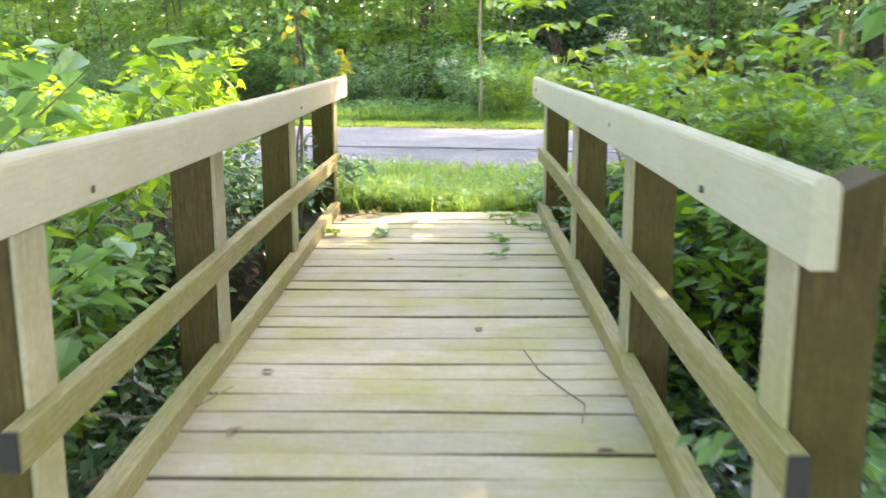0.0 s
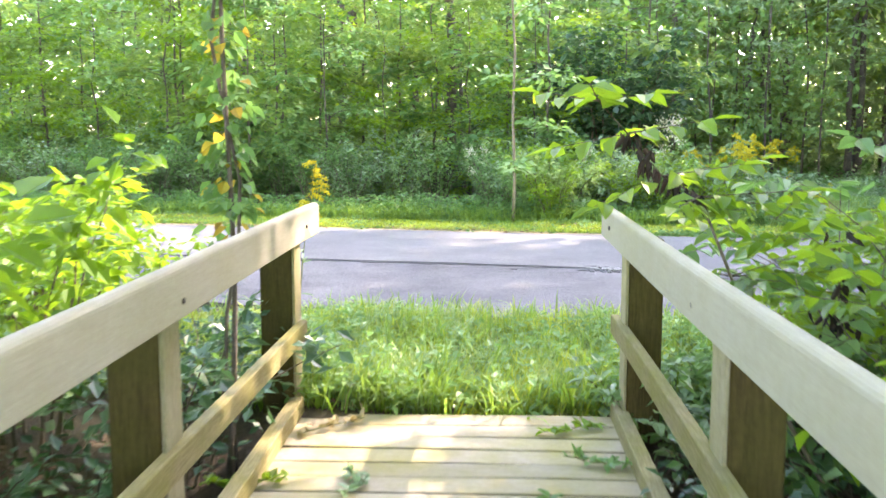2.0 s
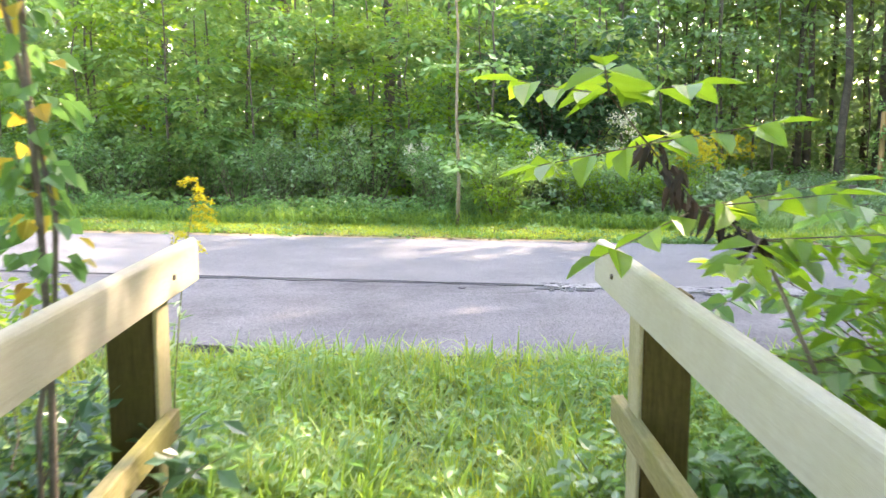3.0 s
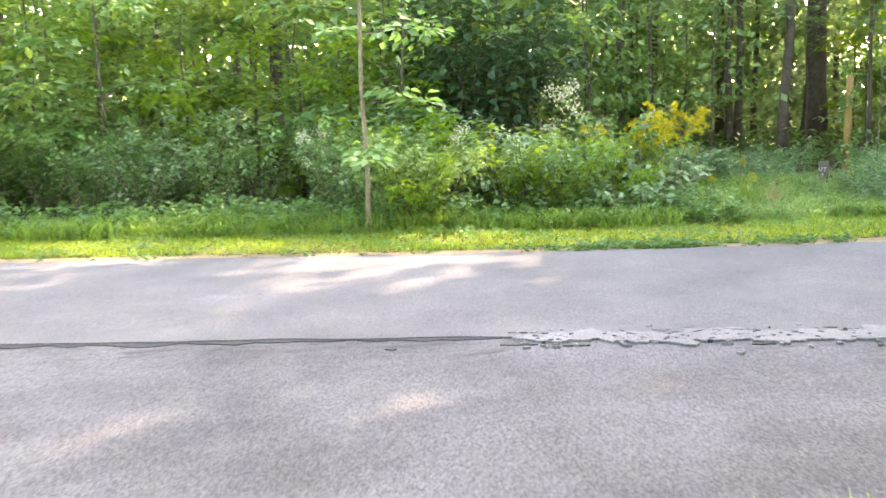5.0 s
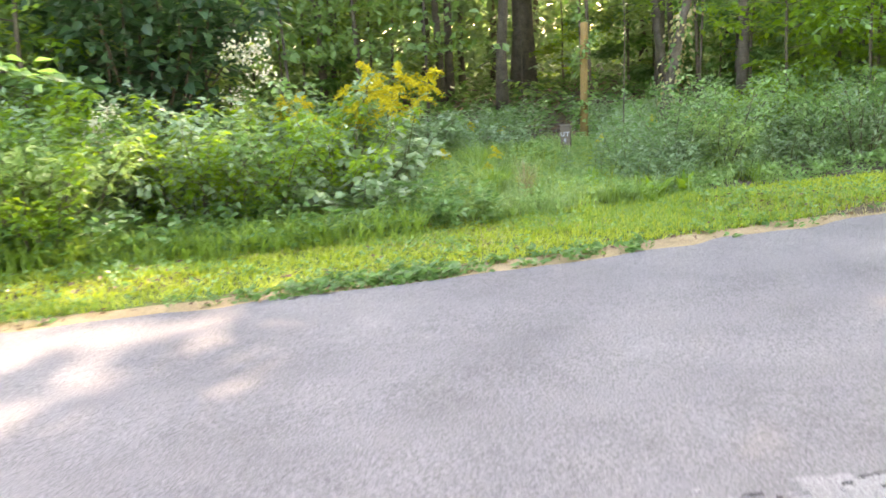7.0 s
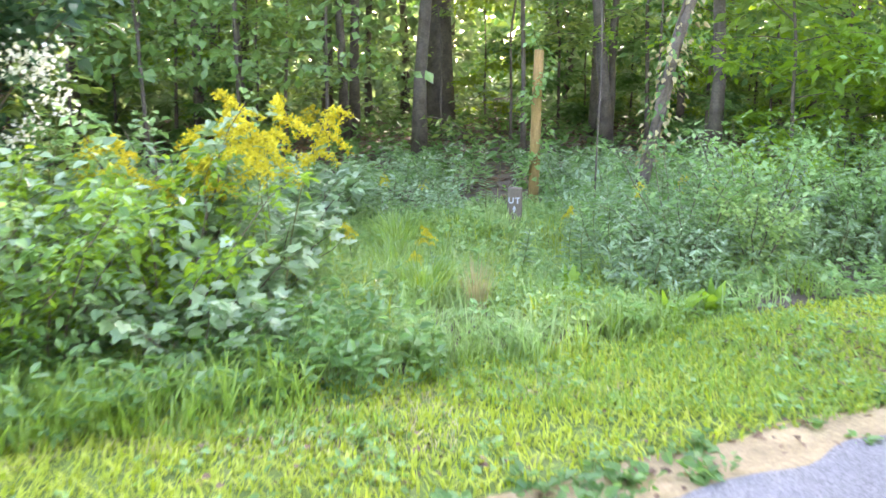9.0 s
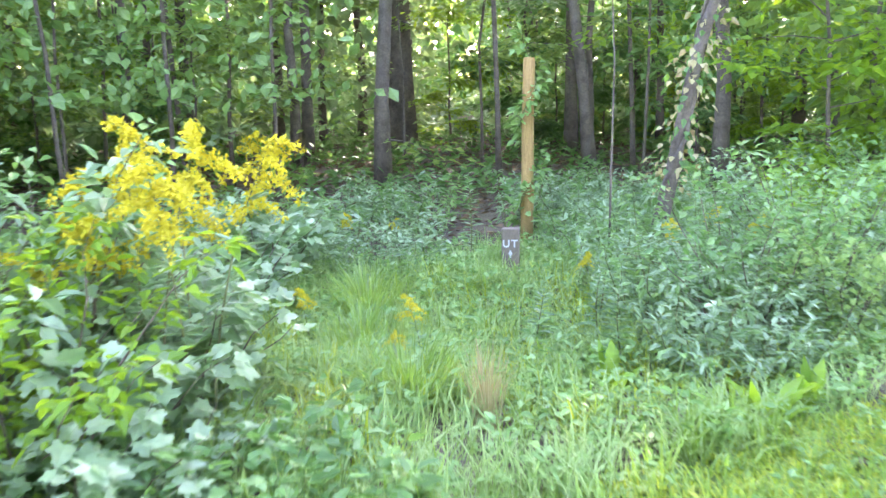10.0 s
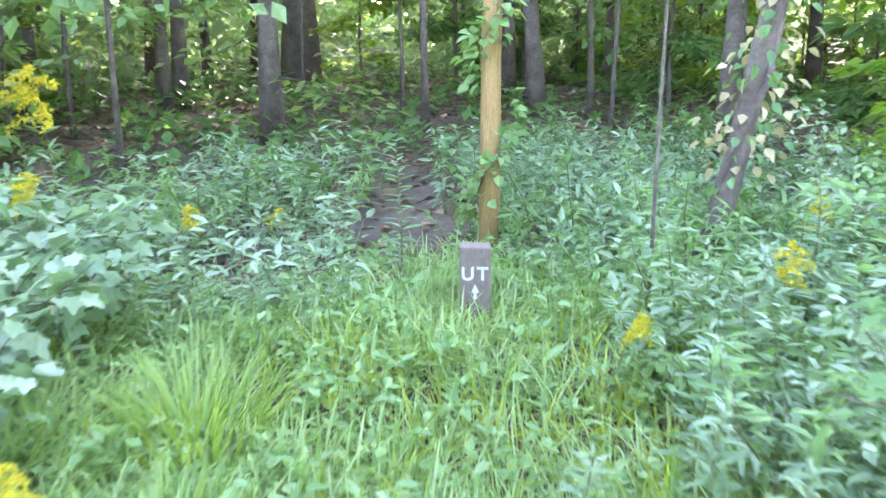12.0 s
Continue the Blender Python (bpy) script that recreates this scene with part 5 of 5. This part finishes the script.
branch = tagged(new("branch"), "leafy branch arching over the handrail with withered black leaves", "branch")
r = np.random.default_rng(62)
g, gl, gd = Geo(), Geo(), Geo()
main = np.array([(1.30, 5.45, -0.35), (0.95, 5.70, 0.30), (0.81, 5.84, 0.72), (0.712, 5.95, 1.0), (0.589, 6.06, 1.07), (0.462, 6.10, 1.23), (0.33, 5.93, 1.35)])
g.tube(main.tolist(), [0.010, 0.008, 0.006, 0.005, 0.004, 0.003, 0.002], 6)
for k, d in ((6, (-0.20, -0.02, 0.03)), (6, (-0.05, -0.22, 0.05)), (6, (0.16, -0.12, 0.02)), (6, (0.02, 0.18, 0.06)), (5, (-0.26, -0.02, -0.05)), (5, (0.28, -0.05, 0.05)), (5, (0.10, 0.22, 0.02)), (4, (0.34, 0.02, 0.06)), (4, (-0.24, -0.1, -0.10)), (4, (0.22, -0.24, 0.05)), (3, (0.32, -0.12, 0.03)), (3, (0.28, 0.15, -0.04)), (3, (-0.12, -0.25, -0.02)), (2, (0.25, -0.1, 0.1)), (2, (0.30, 0.10, 0.0)), (2, (-0.2, 0.1, 0.02)), (1, (0.25, -0.15, 0.1))):
    tip = main[k] + np.array(d) * 1.1
    g.tube([main[k].tolist(), tip.tolist()], [0.003, 0.0015], 4)
    pinnate(gl, main[k], tip, 3, 0.115, r)
for u in (3.0, 3.15, 3.4, 3.7, 4.1, 4.4, 4.7, 5.0):
    c = main[int(u)] + (main[int(u) + 1] - main[int(u)]) * (u % 1)
    n = 8
    at = c + r.normal(0, 1, (n, 3)) * [0.016, 0.016, 0.016]
    gd.leaves(at, np.stack([r.normal(0, 0.35, n), r.normal(0, 0.35, n), -np.ones(n)], 1), r.normal(0, 1, (n, 3)), r.uniform(0.04, 0.10, n), 0.026)
tagged(part("twig", g, M_TWIG, branch, smooth=True), kind="stuff")
tagged(part("leaflet", gl, M_LEAF_SUN, branch, "bright green compound leaflets"), kind="stuff")
part("withered_leaves", gd, M_DEAD, branch, "black withered leaves")


def arching_branch(root_at, tip_at, seed, material, leaf, label):
    """A thin shoot that bends over towards its tip, with compound leaves along it."""
    r = np.random.default_rng(seed)
    ob = tagged(new("branch"), label, "branch", "leafy branches by the handrail")
    p0 = np.array([root_at[0], root_at[1], float(land(*root_at)) - 0.05])
    p1 = np.array(tip_at)
    t = np.linspace(0, 1, 9)
    P = p0 + (p1 - p0) * np.stack([t ** 1.8, t ** 1.8, 1.25 * t - 0.25 * t ** 3], 1) + r.normal(0, 0.012, (9, 3)) * t[:, None]
    g, gl = Geo(), Geo()
    g.tube(P.tolist(), (0.007 * (1.1 - t)).tolist(), 5)
    for i in range(13):
        u = 0.40 + 0.60 * i / 12
        c = np.array([np.interp(u, t, P[:, k]) for k in range(3)])
        a = i * 2.4 + r.uniform(-0.4, 0.4)
        tip = c + np.array([math.cos(a), math.sin(a), r.uniform(-0.15, 0.35)]) * r.uniform(0.16, 0.30)
        g.tube([c.tolist(), tip.tolist()], [0.0025, 0.0012], 4)
        pinnate(gl, c, tip, 3, leaf, r)
    tagged(part("twig", g, M_TWIG, ob, smooth=True), kind="stuff")
    tagged(part("leaflet", gl, material, ob), kind="stuff")


for i, (a, b) in enumerate((((1.75, 5.9), (0.95, 6.0, 0.95)), ((1.9, 6.5), (1.15, 6.35, 1.05)), ((1.6, 5.2), (1.0, 5.35, 0.85)), ((2.1, 6.0), (1.35, 5.7, 1.15)), ((2.3, 6.9), (1.4, 6.9, 0.9)), ((1.7, 6.9), (0.95, 6.75, 0.75)), ((2.4, 5.4), (1.6, 5.1, 1.2)), ((1.5, 4.4), (1.05, 4.5, 0.7)), ((2.2, 4.3), (1.5, 4.0, 1.1)), ((1.55, 5.7), (0.98, 5.75, 0.72)), ((1.5, 6.3), (0.90, 6.30, 0.85)), ((1.9, 5.5), (1.25, 5.9, 0.80)), ((1.45, 6.6), (1.05, 6.5, 0.55)))):
    arching_branch(a, b, 400 + i, (M_LEAF_SUN, M_HERB)[i % 2], 0.10, "leafy arching branch with fresh green leaflets")

spray = [tree("branch_sprout", "wiry sprout with bright oval leaves by the handrail", 300 + k, 1.5, 0.007, 0.25, 0.5, 330, 0.10, M_LEAF_SUN, M_TWIG, low_sprays=3, group="sprouts by the handrail") for k in range(2)]
scatter(spray, [(1.3, 5.2, 1.1), (1.5, 6.2, 0.85), (1.25, 4.6, 1.1), (1.8, 5.8, 1.0), (1.6, 6.9, 0.75), (2.1, 6.4, 0.95), (1.45, 5.0, 1.15)], 22, 0.95, 1.05)
dead = tagged(new("withered_weed"), "withered brown seed stalk with curled leaves", "weed")
dead.matrix_basis = pose(1.27, 6.05, float(land(1.27, 6.05)))
r = np.random.default_rng(63)
g, gl = Geo(), Geo()
g.tube([(0, 0, -0.1), (0.01, 0, 0.5), (-0.01, 0.01, 1.15)], [0.006, 0.005, 0.002], 5)
n = 60
z = r.uniform(0.35, 1.0, n)
gl.leaves(np.stack([r.normal(0, 0.03, n), r.normal(0, 0.03, n), z], 1), np.stack([r.normal(0, 0.5, n), r.normal(0, 0.5, n), -np.ones(n)], 1), r.normal(0, 1, (n, 3)), r.uniform(0.04, 0.1, n), 0.03)
part("stalk", g, M_TWIG, dead)
part("curled_leaves", gl, M_DEAD, dead)

lobed = [shrub("creeper", "bluish-green broad-leaved creeper at the foot of the rail", "creeper", (M_LEAF_PALE, M_HERB)[k], M_STEM, group="creepers on the footbridge", seed=310 + k, n_stems=7, height=0.5, spread=0.22, leaf=0.085, leaf_w=0.7, density=60, twig=0.14, bare=0.1) for k in range(2)]
scatter(lobed, [(0.58, 6.62, 0.8), (0.78, 6.45, 0.95), (0.70, 6.8, 0.7), (-0.98, 6.75, 0.6), (-0.75, 6.95, 0.5), (0.62, 6.30, 0.65), (0.80, 6.1, 0.8), (0.92, 6.5, 0.85)], 23, 0.95, 1.05)


def deck_sprig(x, y, n, spread, seed, material, label):
    r = np.random.default_rng(seed)
    root = tagged(new("sprig"), label, "sprig", "sprigs lying on the deck")
    root.matrix_basis = pose(x, y, 0.002)
    g, gl = Geo(), Geo()
    a = r.uniform(0, 6.28)
    pts = np.cumsum(np.concatenate([[[0, 0, 0.012]], np.stack([np.cos(a + r.normal(0, 0.5, 6)), np.sin(a + r.normal(0, 0.5, 6)), r.normal(0, 0.05, 6)], 1) * spread / 6]), 0)
    pts[:, 2] = np.abs(pts[:, 2]) + 0.008
    g.tube(pts.tolist(), [0.003] * 7, 4)
    u = r.random(n)
    c = np.stack([np.interp(u, np.linspace(0, 1, 7), pts[:, k]) for k in range(3)], 1)
    d = r.normal(0, 1, (n, 3)) * [1, 1, 0.25] + [0, 0, 0.25]
    gl.leaves(c, d, np.stack([r.normal(0, 0.3, n), r.normal(0, 0.3, n), np.ones(n)], 1), r.uniform(0.03, 0.065, n), 0.032)
    part("runner", g, M_STEM, root)
    part("leaves", gl, material, root)


deck_sprig(-0.78, 5.58, 46, 0.30, 1, M_LEAF_SUN, "bright green creeper sprig on the deck planks")
deck_sprig(-0.55, 5.43, 34, 0.28, 2, M_LEAF_PALE, "wilted pale sprig on the deck planks")
deck_sprig(0.16, 6.15, 34, 0.28, 3, M_LEAF_SUN, "green creeper sprig on the deck planks")
deck_sprig(0.22, 5.86, 34, 0.30, 4, M_HERB, "green creeper sprig on the deck planks")
deck_sprig(0.15, 5.45, 16, 0.2, 5, M_LEAF, "dark creeper sprig on the deck planks")
deck_sprig(0.18, 5.0, 10, 0.15, 6, M_LEAF, "dark creeper sprig on the deck planks")
deck_sprig(-0.6, 6.3, 26, 0.3, 7, M_GRASS_DRY, "dry sprig on the deck planks")


def fallen_leaf(x, y, size, turn, material, label):
    g = Geo()
    g.leaves([(0, 0, 0)], [(1, 0, 0.12)], [(0, 0.2, 1)], size, size * 0.55)
    ob = tagged(new("fallen_leaf", g.mesh("fallen_leaf", material)), label, "leaf", "fallen leaves on the deck")
    ob.matrix_basis = pose(x, y, 0.006, 0, 0, turn)


for x, y, s, a, m, l in ((0.35, 2.45, 0.06, 20, M_LITTER, "curled orange-brown leaf on the deck"), (-0.70, 2.55, 0.07, 60, M_LITTER, "brown leaf on the deck"), (-0.06, 4.53, 0.025, 0, M_DEAD, "dark leaf scrap on the deck"), (-0.545, 3.89, 0.04, 80, M_LEAF_SUN, "small green leaf on the deck"),
                         (0.05, 3.6, 0.05, 130, M_LITTER, "brown leaf on the deck"), (-0.40, 4.9, 0.04, 200, M_LITTER, "brown leaf on the deck"), (0.30, 4.1, 0.04, 300, M_DEAD, "dark leaf scrap on the deck"), (-0.72, 3.1, 0.05, 10, M_DEAD, "dark leaf scrap on the deck")):
    fallen_leaf(x, y, s, a, m, l)
twig = tagged(new("twig"), "thin bent twig lying on the deck", "twig")
g = Geo()
g.tube([(0.20, 3.36, 0.006), (0.24, 3.12, 0.01), (0.31, 2.93, 0.008), (0.36, 2.80, 0.012), (0.335, 2.66, 0.006)], [0.002, 0.003, 0.003, 0.003, 0.002], 5)
part("stick", g, M_TWIG, twig)


def dead_brush(x, y, seed):
    r = np.random.default_rng(seed)
    root = tagged(new("dead_brush"), "tangle of pale dead twigs in the gully", "brushwood", "dead brush in the gully")
    root.matrix_basis = pose(x, y, float(land(x, y)))
    for k in range(9):
        g = Geo()
        p = r.normal(0, 0.3, 3) * [1, 1, 0] + [0, 0, r.uniform(0.2, 0.75)]
        d = unit(r.normal(0, 1, 3) * [1, 1, 0.35])
        pts = [p + d * s + r.normal(0, 0.025, 3) for s in np.linspace(0, r.uniform(0.4, 0.9), 5)]
        g.tube([q.tolist() for q in pts], [0.006, 0.005, 0.004, 0.003, 0.002], 4)
        part("twig", g, M_BARK_PALE, root)


dead_brush(-1.45, 2.9, 1)
dead_brush(-1.6, 3.7, 2)
dead_brush(1.4, 4.0, 3)
dead_brush(1.6, 3.2, 4)
dead_brush(-1.25, 2.5, 5)
dead_brush(-1.2, 3.4, 6)
dead_brush(1.25, 2.7, 7)

# ---- vine-hung leaning trunk, dry grass and broad leaves by the trail ----
lean = tagged(new("leaning_trunk"), "leaning dead trunk hung with dry vine leaves", "tree")
lean.matrix_basis = pose(7.85, 18.95, float(land(7.85, 18.95)))
r = np.random.default_rng(70)
g, gl, gy = Geo(), Geo(), Geo()
t = np.linspace(0, 1, 10)
P = np.stack([0.75 * t ** 1.3 + 0.03 * np.sin(9 * t), -0.35 * t, -0.15 + 3.3 * t], 1)
g.tube(P.tolist(), (0.055 * (1.1 - 0.5 * t)).tolist(), 8)
g.tube((P + np.stack([0.07 * np.cos(t * 14), 0.07 * np.sin(t * 14), 0 * t], 1)).tolist(), [0.018] * 10, 5)
part("trunk", g, M_BARK, lean, smooth=True)
for geo, n in ((gl, 200), (gy, 260)):
    u = 0.2 + 0.8 * r.random(n)
    c = np.stack([np.interp(u, t, P[:, k]) for k in range(3)], 1)
    d = unit(np.stack([r.normal(0, 1, n), r.normal(0, 1, n), r.normal(-0.2, 0.4, n)], 1))
    geo.leaves(c + d * r.uniform(0.05, 0.22, n)[:, None], d + [0, 0, -0.8], np.stack([r.normal(0, 0.5, n), r.normal(0, 0.5, n), np.ones(n)], 1), r.uniform(0.04, 0.085, n), 0.045)
part("green_leaves", gl, M_LEAF, lean)
part("dry_leaves", gy, M_GRASS_DRY, lean, "dry tan vine leaves")
stalk = tagged(new("dead_stalk"), "tall thin dead stalk among the weeds", "stalk")
stalk.matrix_basis = pose(7.22, 18.7, float(land(7.22, 18.7)))
g = Geo()
g.tube([(0, 0, -0.1), (0.01, 0, 0.7), (0.03, 0.0, 1.5), (0.0, 0.02, 2.3)], [0.009, 0.008, 0.006, 0.003], 6)
part("stem", g, M_BARK, stalk, smooth=True)


def tuft(x, y, n, h, material, label, seed, width=0.008, spread=0.12, arch=0.75, broad=False):
    """A tuft of arching blades, or a rosette of broad leaves."""
    r = np.random.default_rng(seed)
    root = tagged(new("grass_tuft"), label, "grass", "grass tufts by the trail")
    root.matrix_basis = pose(x, y, float(land(x, y)))
    g = Geo()
    a = r.uniform(0, 6.28, n)
    d = np.stack([np.cos(a), np.sin(a), np.zeros(n)], 1)
    s = np.stack([-np.sin(a), np.cos(a), np.zeros(n)], 1)
    at = d * (spread * r.random(n))[:, None]
    H = (h * r.uniform(0.6, 1.1, n))[:, None]
    A = (arch * r.uniform(0.3, 1.2, n))[:, None]
    w = (width * r.uniform(0.7, 1.2, n))[:, None]
    up = np.array([0, 0, 1.0])
    rows = []
    for t, k in ((0, 0.5 if broad else 0.9), (0.35, 1.0), (0.7, 0.75), (1.0, 0.06)):
        c = at + d * H * A * t ** 1.7 + up * H * (t - 0.45 * A * t ** 2.4)
        rows += [c - s * w * 0.5 * k, c + s * w * 0.5 * k]
    v = np.stack(rows, 1).reshape(-1, 3)
    k = np.arange(n)[:, None] * 8
    g.add(v.tolist(), (k + [0, 1, 3, 2]).tolist() + (k + [2, 3, 5, 4]).tolist() + (k + [4, 5, 7, 6]).tolist())
    tagged(part("blade", g, material, root), kind="stuff")


tuft(5.35, 18.8, 260, 0.42, M_GRASS, "arching tuft of long green grass", 1, 0.009, 0.2)
tuft(5.0, 18.2, 200, 0.36, M_GRASS, "arching tuft of long green grass", 12, 0.009, 0.2)
tuft(4.75, 17.3, 220, 0.36, M_GRASS, "arching tuft of long green grass", 2, 0.008, 0.2)
tuft(4.92, 16.95, 110, 0.42, M_GRASS_DRY, "dry tan grass seed heads", 3, 0.004, 0.08, 0.35)
tuft(2.95, 16.75, 50, 0.35, M_GRASS_DRY, "dry tan grass stems", 4, 0.005)
tuft(0.9, 16.9, 50, 0.5, M_GRASS_DRY, "dry tan grass stems", 5, 0.004, 0.15, 0.4)
tuft(-0.35, 6.75, 90, 0.32, M_GRASS, "arching tuft of long green grass", 6, 0.010)
tuft(0.35, 6.7, 110, 0.34, M_GRASS, "arching tuft of long green grass", 7, 0.010)
tuft(-0.05, 6.62, 70, 0.22, M_GRASS, "arching tuft of long green grass", 8, 0.010)
tuft(5.86, 16.27, 16, 0.26, M_LEAF_SUN, "rosette of broad bright dock leaves", 9, 0.08, 0.06, 0.7, True)
tuft(5.7, 17.02, 9, 0.28, M_LEAF_SUN, "rosette of broad bright dock leaves", 10, 0.08, 0.05, 0.7, True)
tuft(6.25, 16.35, 12, 0.24, M_LEAF_SUN, "rosette of broad bright dock leaves", 11, 0.075, 0.06, 0.7, True)
